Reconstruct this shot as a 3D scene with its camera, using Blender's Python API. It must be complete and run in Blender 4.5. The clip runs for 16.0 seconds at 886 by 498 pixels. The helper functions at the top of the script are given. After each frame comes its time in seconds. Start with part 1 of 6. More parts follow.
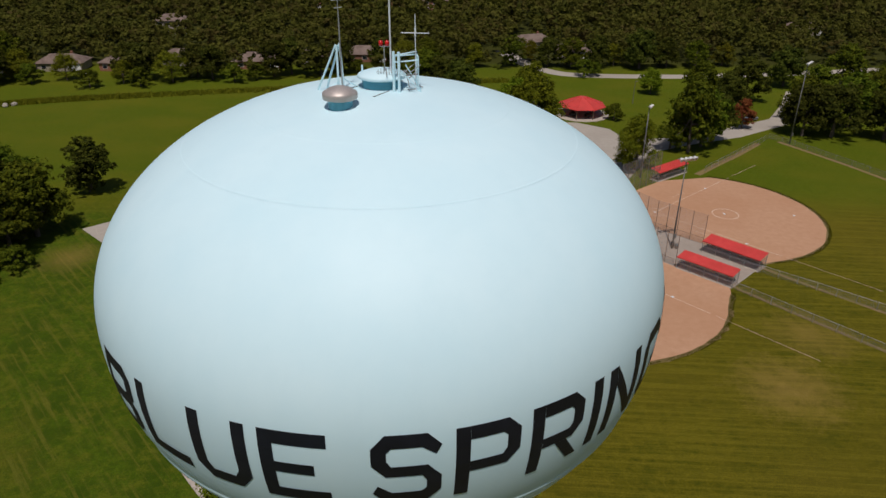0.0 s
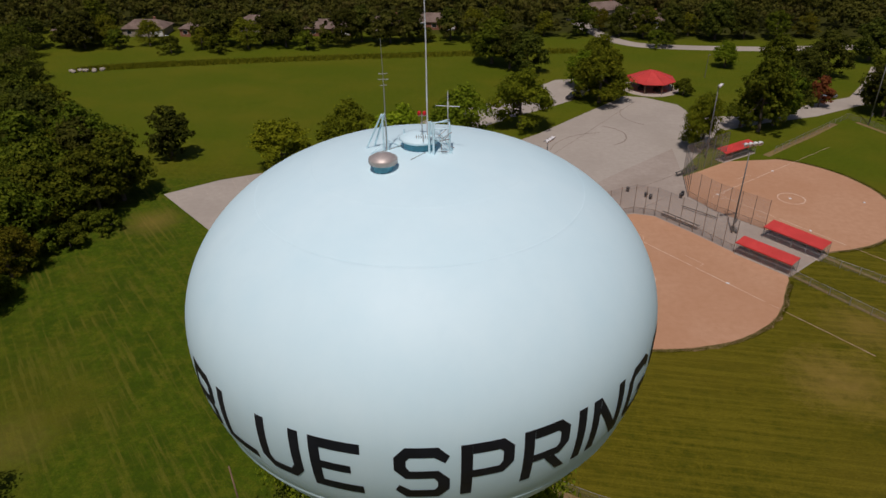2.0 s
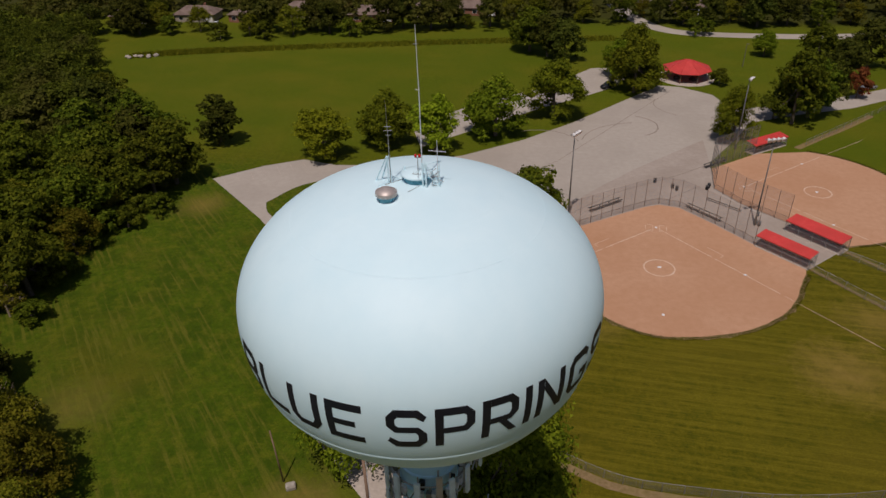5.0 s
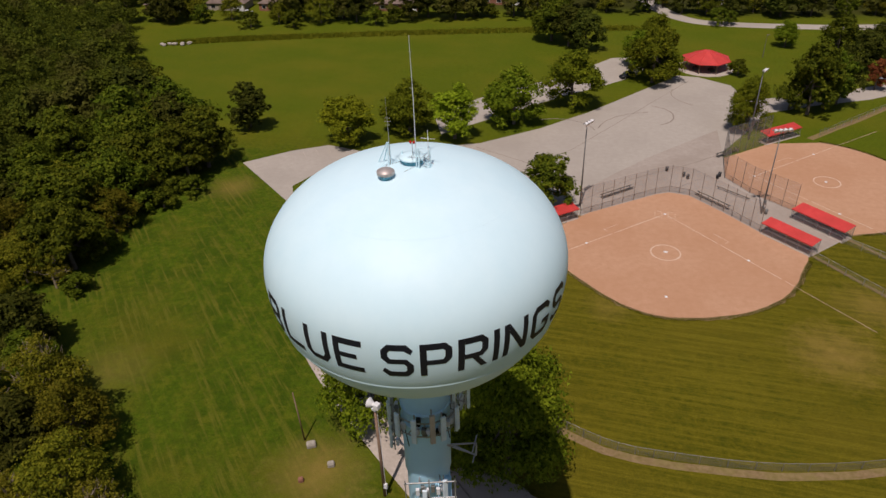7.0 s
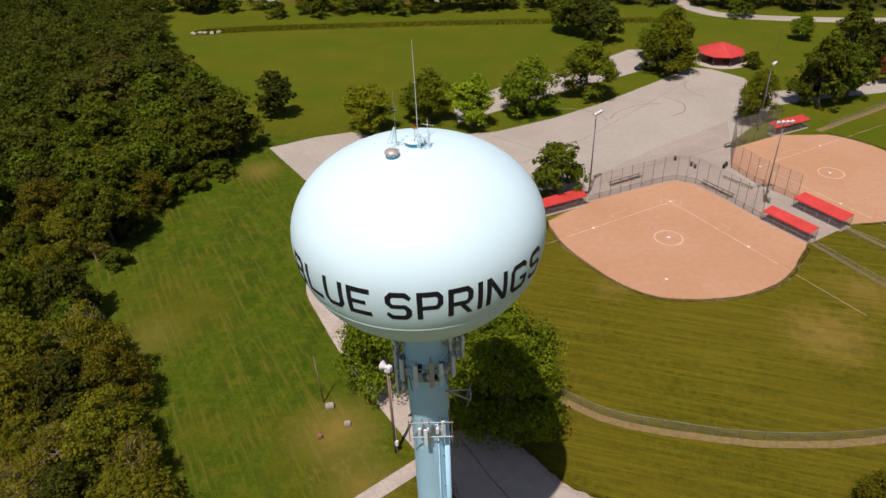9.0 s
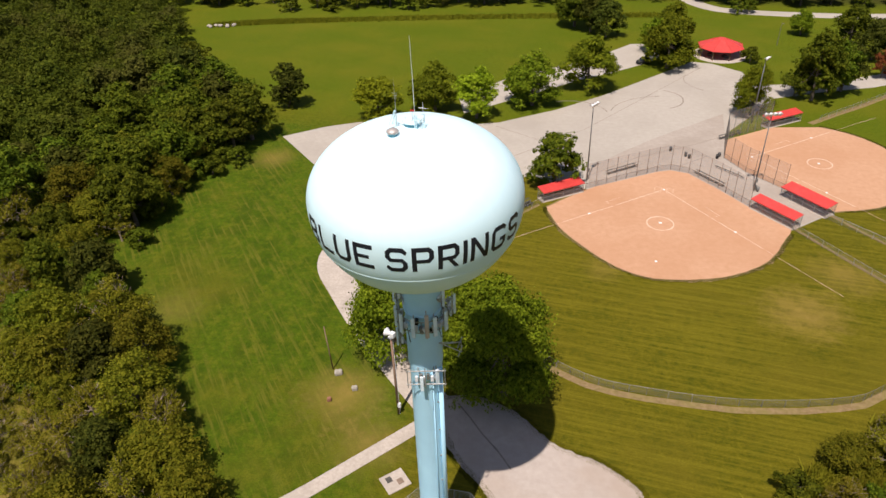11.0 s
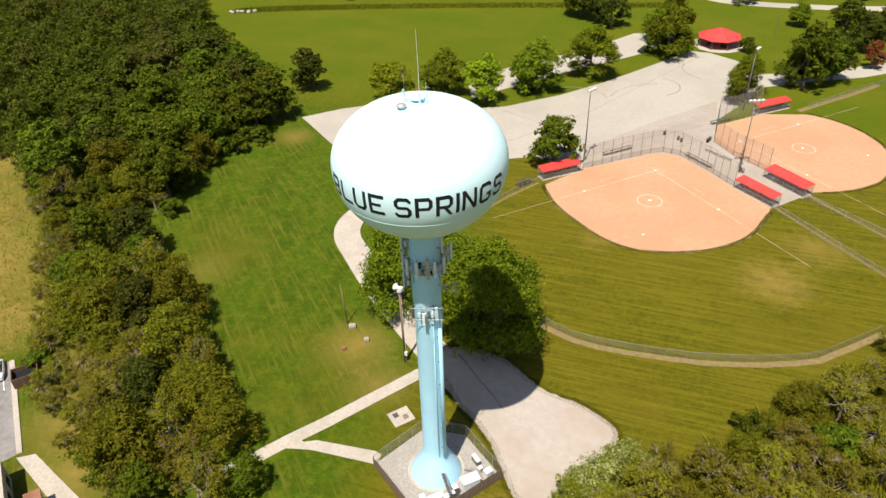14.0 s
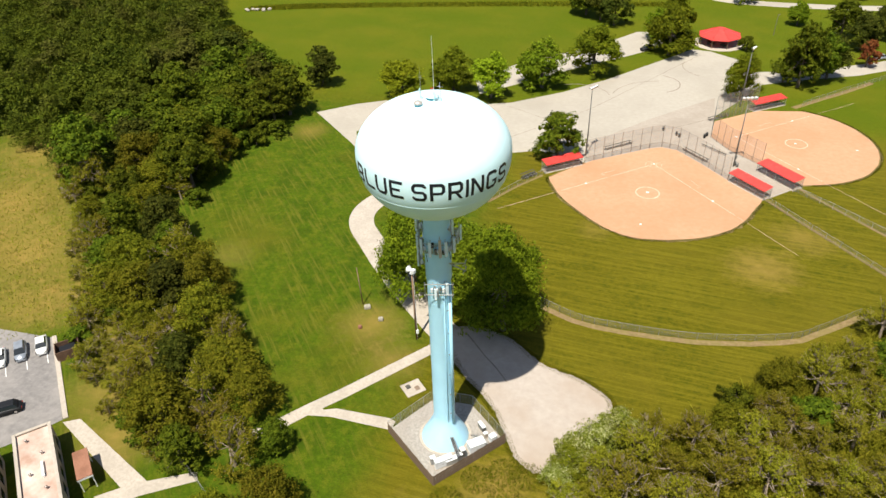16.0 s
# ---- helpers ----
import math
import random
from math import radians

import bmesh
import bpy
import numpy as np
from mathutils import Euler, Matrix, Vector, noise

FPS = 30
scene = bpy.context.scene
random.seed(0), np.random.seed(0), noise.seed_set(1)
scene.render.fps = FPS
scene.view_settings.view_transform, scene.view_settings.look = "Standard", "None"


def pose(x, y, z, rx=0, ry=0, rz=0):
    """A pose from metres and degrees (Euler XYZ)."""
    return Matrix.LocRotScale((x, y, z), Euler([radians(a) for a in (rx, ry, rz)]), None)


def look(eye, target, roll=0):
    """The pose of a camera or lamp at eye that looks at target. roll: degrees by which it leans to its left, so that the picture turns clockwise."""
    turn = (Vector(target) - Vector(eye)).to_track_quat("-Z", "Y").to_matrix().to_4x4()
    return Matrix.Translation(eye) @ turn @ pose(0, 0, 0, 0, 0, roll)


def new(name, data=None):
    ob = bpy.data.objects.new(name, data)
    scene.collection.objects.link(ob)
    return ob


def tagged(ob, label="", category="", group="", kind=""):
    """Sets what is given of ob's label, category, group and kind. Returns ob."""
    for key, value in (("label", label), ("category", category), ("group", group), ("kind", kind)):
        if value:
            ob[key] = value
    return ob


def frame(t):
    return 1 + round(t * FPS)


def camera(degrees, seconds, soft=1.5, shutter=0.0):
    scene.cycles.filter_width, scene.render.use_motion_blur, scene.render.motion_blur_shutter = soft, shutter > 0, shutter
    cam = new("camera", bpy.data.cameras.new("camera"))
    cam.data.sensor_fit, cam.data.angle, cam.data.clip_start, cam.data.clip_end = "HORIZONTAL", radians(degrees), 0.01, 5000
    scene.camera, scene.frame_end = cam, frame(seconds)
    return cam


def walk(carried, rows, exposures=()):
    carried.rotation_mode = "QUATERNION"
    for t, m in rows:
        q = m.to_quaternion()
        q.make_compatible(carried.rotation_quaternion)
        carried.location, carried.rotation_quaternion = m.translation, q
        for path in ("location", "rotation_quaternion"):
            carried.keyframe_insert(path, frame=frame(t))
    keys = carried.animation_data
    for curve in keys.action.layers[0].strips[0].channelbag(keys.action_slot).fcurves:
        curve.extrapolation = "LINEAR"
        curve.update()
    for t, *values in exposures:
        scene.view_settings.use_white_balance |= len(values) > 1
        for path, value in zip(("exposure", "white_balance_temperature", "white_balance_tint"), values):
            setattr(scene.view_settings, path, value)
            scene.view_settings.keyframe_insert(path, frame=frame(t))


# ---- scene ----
cam = camera(64.67, 16.0)
PATH = [
    (0, (1.692, -18.515, 53.239), (1.689, -16.727, 52.344), 0.29),
    (0.5, (1.999, -19.000, 54.240), (1.957, -17.212, 53.345), 0.16),
    (1, (2.281, -19.501, 55.173), (2.188, -17.726, 54.254), -0.08),
    (1.5, (2.570, -20.004, 56.044), (2.429, -18.255, 55.084), -0.31),
    (2, (2.917, -20.536, 56.874), (2.732, -18.808, 55.884), -0.50),
    (2.5, (3.295, -21.102, 57.668), (3.088, -19.384, 56.666), -0.65),
    (3, (3.670, -21.699, 58.425), (3.445, -19.988, 57.414), -0.78),
    (3.5, (4.034, -22.347, 59.143), (3.792, -20.643, 58.125), -0.94),
    (4, (4.411, -23.080, 59.846), (4.151, -21.383, 58.821), -1.10),
    (6.3, (7.226, -28.406, 62.630), (6.883, -26.743, 61.572), -1.68),
    (6.5, (7.501, -28.937, 62.877), (7.152, -27.277, 61.816), -1.73),
    (7, (8.195, -30.284, 63.494), (7.827, -28.634, 62.426), -1.84),
    (7.5, (8.870, -31.667, 64.087), (8.483, -30.026, 63.012), -1.91),
    (8, (9.552, -33.102, 64.712), (9.151, -31.468, 63.631), -2.00),
    (8.5, (10.278, -34.634, 65.373), (9.863, -33.008, 64.285), -2.06),
    (9, (11.033, -36.214, 66.046), (10.607, -34.594, 64.954), -2.14),
    (11.3, (14.410, -43.880, 68.695), (13.953, -42.280, 67.586), -2.09),
    (11.5, (14.717, -44.574, 68.940), (14.256, -42.976, 67.829), -2.04),
    (12, (15.487, -46.316, 69.560), (15.025, -44.722, 68.444), -1.93),
    (12.5, (16.226, -48.075, 70.203), (15.761, -46.486, 69.082), -1.88),
    (13, (16.907, -49.839, 70.837), (16.437, -48.255, 69.711), -1.90),
    (13.5, (17.527, -51.588, 71.509), (17.051, -50.009, 70.378), -1.93),
    (14, (18.098, -53.359, 72.236), (17.619, -51.784, 71.100), -1.96),
    (14.5, (18.617, -55.182, 73.023), (18.133, -53.611, 71.884), -1.98),
    (15, (19.094, -57.031, 73.900), (18.607, -55.464, 72.757), -2.02),
    (15.5, (19.506, -58.897, 74.806), (19.014, -57.333, 73.661), -2.04),
    (16, (19.864, -60.760, 75.706), (19.369, -59.198, 74.560), -2.03),
]
EXPOSURES = [(0, -0.72, 6500, 17), (1.5, -0.82, 6600, 21), (4, -0.87, 6700, 23), (6.5, -0.56, 6750, 23), (9, -0.14, 6750, 22), (11.5, 0.33, 6750, 17), (13, 0.48, 6750, 12), (16, 0.64, 6750, 7)]
walk(cam, [(t, look(eye, target, roll)) for t, eye, target, roll in PATH], EXPOSURES)

# ---- world, sun ----
SUN_FROM = Vector((-2.3, -19.3, 43.0)).normalized()
world = bpy.data.worlds.new("sky")
scene.world = world
world.use_nodes = True
_n = world.node_tree.nodes
_sky = _n.new("ShaderNodeTexSky")
_sky.sky_type, _sky.sun_disc = "NISHITA", False
_sky.sun_elevation = math.asin(SUN_FROM.z)
_sky.sun_rotation = math.atan2(SUN_FROM.x, SUN_FROM.y)
world.node_tree.links.new(_sky.outputs["Color"], _n["Background"].inputs["Color"])
_n["Background"].inputs["Strength"].default_value = 0.065
_sun = bpy.data.lights.new("sun", "SUN")
_sun.energy, _sun.angle, _sun.color = 4.5, radians(0.53), (1.0, 0.955, 0.88)
new("sun", _sun).matrix_world = look(SUN_FROM * 300, (0, 0, 0))


# ---- materials ----
def material(name, rough=0.8, metal=0.0, spec=0.3):
    m = bpy.data.materials.new(name)
    m.use_nodes = True
    b = m.node_tree.nodes["Principled BSDF"]
    b.inputs["Roughness"].default_value = rough
    b.inputs["Metallic"].default_value = metal
    b.inputs["Specular IOR Level"].default_value = spec
    return m, m.node_tree.nodes, m.node_tree.links, b


def noise_tex(n, l, scale, detail=4.0, rough=0.6, coord="Object", stretch=None, turn=0.0):
    tc = n.new("ShaderNodeTexCoord") if coord != "World" else n.new("ShaderNodeNewGeometry")
    out = tc.outputs["Position" if coord == "World" else coord]
    t = n.new("ShaderNodeTexNoise")
    t.inputs["Scale"].default_value, t.inputs["Detail"].default_value, t.inputs["Roughness"].default_value = scale, detail, rough
    if stretch:
        if turn:
            rot = n.new("ShaderNodeMapping")
            rot.inputs["Rotation"].default_value = (0, 0, turn)
            l.new(out, rot.inputs["Vector"])
            out = rot.outputs["Vector"]
        mp = n.new("ShaderNodeMapping")
        mp.inputs["Scale"].default_value = stretch
        l.new(out, mp.inputs["Vector"])
        out = mp.outputs["Vector"]
    l.new(out, t.inputs["Vector"])
    return t.outputs["Fac"]


def ramp(n, l, fac, stops):
    r = n.new("ShaderNodeValToRGB")
    e = r.color_ramp.elements
    while len(e) < len(stops):
        e.new(0.5)
    for k, (p, c) in zip(e, stops):
        k.position, k.color = p, (*c, 1.0)
    l.new(fac, r.inputs["Fac"])
    return r.outputs["Color"]


def blend(n, l, fac, a, b, mode="MIX"):
    x = n.new("ShaderNodeMix")
    x.data_type, x.blend_type = "RGBA", mode
    for k, v in ((0, fac), (6, a), (7, b)):
        if isinstance(v, (int, float)):
            x.inputs[k].default_value = v
        elif isinstance(v, tuple):
            x.inputs[k].default_value = (*v, 1.0)
        else:
            l.new(v, x.inputs[k])
    return x.outputs[2]


def bump(n, l, b, height, strength, distance):
    u = n.new("ShaderNodeBump")
    u.inputs["Strength"].default_value, u.inputs["Distance"].default_value = strength, distance
    l.new(height, u.inputs["Height"])
    l.new(u.outputs["Normal"], b.inputs["Normal"])


def surface(name, dark, light, scale=3.0, rough=0.8, metal=0.0, spec=0.3, rel=0.1, dist=0.02, big=0.15, bigcol=None, coord="Object", stretch=None):
    """Two scales of variation between two colours, with fine relief."""
    m, n, l, b = material(name, rough, metal, spec)
    fine = noise_tex(n, l, scale, 6, 0.65, coord, stretch)
    col = ramp(n, l, fine, [(0.3, dark), (0.7, light)])
    coarse = noise_tex(n, l, big, 4, 0.55, coord)
    mid = bigcol or tuple(0.72 * c for c in dark)
    col = blend(n, l, ramp(n, l, coarse, [(0.42, (0, 0, 0)), (0.68, (0.7, 0.7, 0.7))]), col, mid)
    l.new(col, b.inputs["Base Color"])
    bump(n, l, b, fine, rel, dist)
    return m


def grass_material():
    m, n, l, b = material("grass", 0.9, 0, 0.1)
    blades = noise_tex(n, l, 5.0, 6, 0.8, "World")
    fine = noise_tex(n, l, 1.1, 8, 0.78, "World")
    patch = noise_tex(n, l, 0.045, 6, 0.65, "World")
    weeds = noise_tex(n, l, 0.42, 8, 0.78, "World")
    clover = noise_tex(n, l, 0.11, 7, 0.7, "World", (1, 1.0, 1), 0.6)
    tc = n.new("ShaderNodeNewGeometry")
    sep = n.new("ShaderNodeSeparateXYZ")
    l.new(tc.outputs["Position"], sep.inputs["Vector"])

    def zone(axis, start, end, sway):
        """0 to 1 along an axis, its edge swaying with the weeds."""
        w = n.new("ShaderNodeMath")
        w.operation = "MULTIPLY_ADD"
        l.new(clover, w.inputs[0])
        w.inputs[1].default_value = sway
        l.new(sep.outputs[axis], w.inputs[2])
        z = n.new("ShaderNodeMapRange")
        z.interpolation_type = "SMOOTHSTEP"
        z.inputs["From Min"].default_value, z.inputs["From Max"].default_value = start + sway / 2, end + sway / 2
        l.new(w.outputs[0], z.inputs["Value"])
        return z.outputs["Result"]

    def times(a, k):
        x = n.new("ShaderNodeMath")
        x.operation = "MULTIPLY"
        for q, v in ((0, a), (1, k)):
            if isinstance(v, (int, float)):
                x.inputs[q].default_value = v
            else:
                l.new(v, x.inputs[q])
        return x.outputs[0]

    west = zone("X", -3.0, -13.0, 9.0)
    far = zone("Y", 98.0, 116.0, 12.0)
    lawn = times(west, zone("Y", 118.0, 96.0, 12.0))
    # the ball fields: yellowish turf with long mower passes
    col = ramp(n, l, fine, [(0.3, (0.050, 0.050, 0.002)), (0.5, (0.116, 0.104, 0.004)), (0.74, (0.210, 0.170, 0.012))])
    col = blend(n, l, ramp(n, l, weeds, [(0.48, (0, 0, 0)), (0.62, (0.6, 0.6, 0.6))]), col, (0.062, 0.072, 0.003))
    col = blend(n, l, ramp(n, l, patch, [(0.42, (0, 0, 0)), (0.62, (0.6, 0.6, 0.6))]), col, (0.155, 0.122, 0.009))
    mow_e = noise_tex(n, l, 1.0, 3, 0.65, "World", (0.06, 1.45, 0.06), radians(4))
    col = blend(n, l, ramp(n, l, mow_e, [(0.44, (0, 0, 0)), (0.6, (0.55, 0.55, 0.55))]), col, (0.215, 0.176, 0.012))
    # west of the drive: greener and weedier, with thin raked lines of cuttings
    green = ramp(n, l, fine, [(0.3, (0.028, 0.058, 0.002)), (0.52, (0.066, 0.116, 0.003)), (0.76, (0.135, 0.182, 0.010))])
    green = blend(n, l, ramp(n, l, clover, [(0.47, (0, 0, 0)), (0.56, (0.8, 0.8, 0.8))]), green, (0.040, 0.078, 0.002))
    green = blend(n, l, ramp(n, l, weeds, [(0.49, (0, 0, 0)), (0.6, (0.8, 0.8, 0.8))]), green, (0.124, 0.145, 0.008))
    green = blend(n, l, ramp(n, l, patch, [(0.5, (0, 0, 0)), (0.66, (0.6, 0.6, 0.6))]), green, (0.135, 0.122, 0.010))
    mow_w = noise_tex(n, l, 1.0, 3, 0.6, "World", (0.08, 1.6, 0.08), radians(48))
    raked = times(ramp(n, l, mow_w, [(0.5, (0, 0, 0)), (0.62, (0.75, 0.75, 0.75))]), ramp(n, l, clover, [(0.44, (0.2, 0.2, 0.2)), (0.56, (1, 1, 1))]))
    green = blend(n, l, raked, green, (0.150, 0.152, 0.016))
    col = blend(n, l, lawn, col, green)
    # the far lawn: even, bright green, with broad soft drifts
    lush = ramp(n, l, fine, [(0.3, (0.062, 0.090, 0.002)), (0.7, (0.138, 0.174, 0.006))])
    lush = blend(n, l, ramp(n, l, patch, [(0.4, (0, 0, 0)), (0.64, (0.7, 0.7, 0.7))]), lush, (0.150, 0.150, 0.008))
    lush = blend(n, l, ramp(n, l, noise_tex(n, l, 0.02, 4, 0.6, "World", (1, 3.0, 1), 0.25), [(0.45, (0, 0, 0)), (0.65, (0.5, 0.5, 0.5))]), lush, (0.085, 0.128, 0.003))
    col = blend(n, l, far, col, lush)
    # bare floor under the far woods, the trees' shade painted in as dark brown-green
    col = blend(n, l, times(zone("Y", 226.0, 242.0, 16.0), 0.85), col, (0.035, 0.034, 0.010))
    col = blend(n, l, ramp(n, l, blades, [(0.35, (0.55, 0.55, 0.55)), (0.62, (0.0, 0.0, 0.0))]), col, (0.030, 0.036, 0.002))
    # dry worn patches
    for x, y, r, k in ((44, 50.5, 6.5, 0.7), (-18, 19, 6, 0.75), (-60, 84, 5, 0.6), (-12, 12, 5, 0.6), (-90, 22, 16, 0.9), (-78, 8, 9, 0.8), (-108, 36, 18, 0.9), (-50, -4, 8, 0.8), (-44, -12, 7, 0.8), (-58, 6, 6, 0.8), (8.5, -6.5, 5, 0.9), (-70, 14, 9, 0.8), (-52, 30, 6, 0.35), (52, 62, 6, 0.5), (14, 56, 4, 0.3), (-120, 60, 14, 0.9), (0, -16, 6, 0.4)):
        d = n.new("ShaderNodeVectorMath")
        d.operation = "DISTANCE"
        l.new(tc.outputs["Position"], d.inputs[0])
        d.inputs[1].default_value = (x, y, 0)
        a = n.new("ShaderNodeMath")
        a.operation = "MULTIPLY_ADD"
        l.new(weeds, a.inputs[0])
        a.inputs[1].default_value = 2.4 * r
        l.new(d.outputs["Value"], a.inputs[2])
        f = n.new("ShaderNodeMapRange")
        f.inputs["From Min"].default_value, f.inputs["From Max"].default_value = 1.0 * r, 2.4 * r
        f.inputs["To Min"].default_value, f.inputs["To Max"].default_value = k, 0.0
        l.new(a.outputs[0], f.inputs["Value"])
        col = blend(n, l, f.outputs["Result"], col, (0.29, 0.195, 0.048))
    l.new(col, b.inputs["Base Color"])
    bump(n, l, b, blades, 0.7, 0.2)
    return m


def leaf_material(name, dark, mid, light, stand=0.0):
    """stand: how much the colour drifts from crown to crown in one large mesh."""
    m, n, l, b = material(name, 0.75, 0, 0.08)
    g = n.new("ShaderNodeNewGeometry")
    o = n.new("ShaderNodeObjectInfo")
    tone = blend(n, l, 0.6, g.outputs["Random Per Island"], noise_tex(n, l, 0.55, 3, 0.6))
    col = ramp(n, l, tone, [(0.25, dark), (0.5, mid), (0.78, light)])
    if stand:
        drift = noise_tex(n, l, 0.1, 3, 0.7, "World")
        col = blend(n, l, ramp(n, l, drift, [(0.38, (0, 0, 0)), (0.62, (stand, stand, stand))]), col, light)
        drift2 = noise_tex(n, l, 0.07, 2, 0.6, "World", (1, 1, 0.2), 1.0)
        col = blend(n, l, ramp(n, l, drift2, [(0.5, (0, 0, 0)), (0.68, (stand, stand, stand))]), col, (0.10, 0.075, 0.022))
    h = n.new("ShaderNodeHueSaturation")
    r = n.new("ShaderNodeMapRange")
    r.inputs["To Min"].default_value, r.inputs["To Max"].default_value = 0.78, 1.28
    l.new(o.outputs["Random"], r.inputs["Value"])
    l.new(r.outputs["Result"], h.inputs["Value"])
    r2 = n.new("ShaderNodeMapRange")
    r2.inputs["To Min"].default_value, r2.inputs["To Max"].default_value = 0.472, 0.510
    l.new(o.outputs["Random"], r2.inputs["Value"])
    l.new(r2.outputs["Result"], h.inputs["Hue"])
    l.new(col, h.inputs["Color"])
    l.new(h.outputs["Color"], b.inputs["Base Color"])
    t = n.new("ShaderNodeBsdfTranslucent")
    l.new(h.outputs["Color"], t.inputs["Color"])
    mix = n.new("ShaderNodeMixShader")
    mix.inputs["Fac"].default_value = 0.34
    l.new(b.outputs["BSDF"], mix.inputs[1])
    l.new(t.outputs["BSDF"], mix.inputs[2])
    l.new(mix.outputs["Shader"], n["Material Output"].inputs["Surface"])
    return m


def plain(name, c, rough=0.6, metal=0.0, spec=0.4, vary=0.18, scale=6.0):
    return surface(name, tuple(v * (1 - vary) for v in c), tuple(min(1, v * (1 + vary)) for v in c), scale, rough, metal, spec, 0.05, 0.01, 0.8)


GRASS = grass_material()
LEAF = leaf_material("leaves_green", (0.034, 0.054, 0.004), (0.080, 0.113, 0.006), (0.160, 0.185, 0.012))
LEAF_OLIVE = leaf_material("leaves_olive", (0.060, 0.075, 0.005), (0.140, 0.150, 0.008), (0.235, 0.222, 0.016))
LEAF_BRUSH = leaf_material("leaves_brush", (0.088, 0.098, 0.006), (0.190, 0.190, 0.012), (0.30, 0.28, 0.026))
LEAF_BLOSSOM = leaf_material("leaves_and_blossom", (0.085, 0.11, 0.01), (0.19, 0.21, 0.02), (0.52, 0.50, 0.27))
LEAF_TURF = leaf_material("turf_blades", (0.045, 0.058, 0.003), (0.09, 0.098, 0.005), (0.15, 0.14, 0.012))
YARD = surface("compound_gravel", (0.26, 0.235, 0.21), (0.42, 0.385, 0.345), 3.0, 0.95, 0, 0.1, 0.2, 0.02, 0.4, (0.30, 0.265, 0.23), "World")
LEAF_DARK = leaf_material("leaves_dark", (0.024, 0.036, 0.004), (0.052, 0.066, 0.007), (0.105, 0.115, 0.014))
LEAF_MAPLE = leaf_material("leaves_maple", (0.050, 0.080, 0.004), (0.122, 0.168, 0.007), (0.215, 0.255, 0.014))
LEAF_LIGHT = leaf_material("leaves_light", (0.10, 0.15, 0.006), (0.20, 0.27, 0.010), (0.30, 0.36, 0.02))
LEAF_RED = leaf_material("leaves_red", (0.10, 0.03, 0.012), (0.2, 0.06, 0.02), (0.26, 0.11, 0.03))
BARK = surface("bark", (0.08, 0.06, 0.045), (0.2, 0.165, 0.13), 5.0, 0.95, 0, 0.1, 0.5, 0.05, 0.6)
TWIG = surface("grey_twig", (0.20, 0.15, 0.105), (0.40, 0.33, 0.25), 4.0, 0.95, 0, 0.1, 0.3, 0.02, 0.6)
ASPHALT = surface("parking_asphalt", (0.375, 0.337, 0.285), (0.43, 0.388, 0.33), 0.9, 0.95, 0, 0.15, 0.04, 0.02, 0.06, (0.335, 0.298, 0.25), "World")
DARKLOT = surface("worn_asphalt", (0.16, 0.15, 0.145), (0.27, 0.25, 0.24), 1.2, 0.95, 0, 0.15, 0.15, 0.02, 0.12, (0.33, 0.30, 0.28), "World")
GRAVEL = surface("pale_gravel", (0.38, 0.325, 0.28), (0.45, 0.39, 0.34), 0.8, 0.97, 0, 0.1, 0.1, 0.02, 0.12, (0.36, 0.285, 0.225), "World")
CONCRETE = surface("concrete", (0.38, 0.33, 0.275), (0.52, 0.455, 0.385), 2.2, 0.92, 0, 0.2, 0.12, 0.01, 0.25, (0.34, 0.295, 0.245), "World")
CLAY = surface("infield_clay", (0.455, 0.256, 0.148), (0.525, 0.310, 0.192), 0.9, 0.97, 0, 0.08, 0.1, 0.02, 0.07, (0.44, 0.235, 0.13), "World")
CLAYEDGE = surface("worn_earth", (0.15, 0.108, 0.042), (0.28, 0.195, 0.105), 1.8, 0.97, 0, 0.08, 0.2, 0.03, 0.3, (0.2, 0.17, 0.05), "World")
CHALK = surface("chalk", (0.56, 0.38, 0.26), (0.71, 0.57, 0.45), 2.5, 0.95, 0, 0.1, 0.1, 0.01, 0.6, (0.6, 0.36, 0.24), "World")
RED = surface("red_metal_roof", (0.56, 0.045, 0.040), (0.66, 0.075, 0.062), 1.5, 0.5, 0.0, 0.4, 0.05, 0.01, 0.35, (0.5, 0.05, 0.04))
STEEL = plain("galvanised_steel", (0.42, 0.42, 0.41), 0.5, 0.6)
DULL = plain("weathered_steel", (0.24, 0.235, 0.22), 0.6, 0.5)
RUST = plain("rusty_post", (0.25, 0.18, 0.13), 0.85, 0.1)
WOOD = surface("weathered_wood", (0.14, 0.095, 0.065), (0.27, 0.19, 0.135), 3.0, 0.9, 0, 0.15, 0.3, 0.02, 0.5)
POLEWOOD = surface("creosoted_pole", (0.20, 0.13, 0.085), (0.33, 0.22, 0.15), 6.0, 0.9, 0, 0.15, 0.3, 0.02, 0.5, stretch=(1, 1, 0.1))
WHITE = plain("white_paint", (0.78, 0.78, 0.76), 0.45, 0, 0.45, 0.06)
BLACK = plain("black_paint", (0.012, 0.012, 0.014), 0.5, 0, 0.4, 0.25)
LETTER = plain("black_lettering", (0.010, 0.012, 0.020), 0.5, 0, 0.35, 0.25, 1.5)
PANEL = plain("pale_blue_plastic", (0.72, 0.84, 0.89), 0.5, 0, 0.4, 0.06)
GREY = plain("grey_plastic", (0.70, 0.72, 0.73), 0.5, 0, 0.4, 0.08)
BEIGE = plain("beige_plastic", (0.52, 0.44, 0.36), 0.5, 0, 0.4, 0.08)
DARKWOOD = plain("dark_bench_wood", (0.09, 0.085, 0.075), 0.8, 0, 0.2, 0.3)
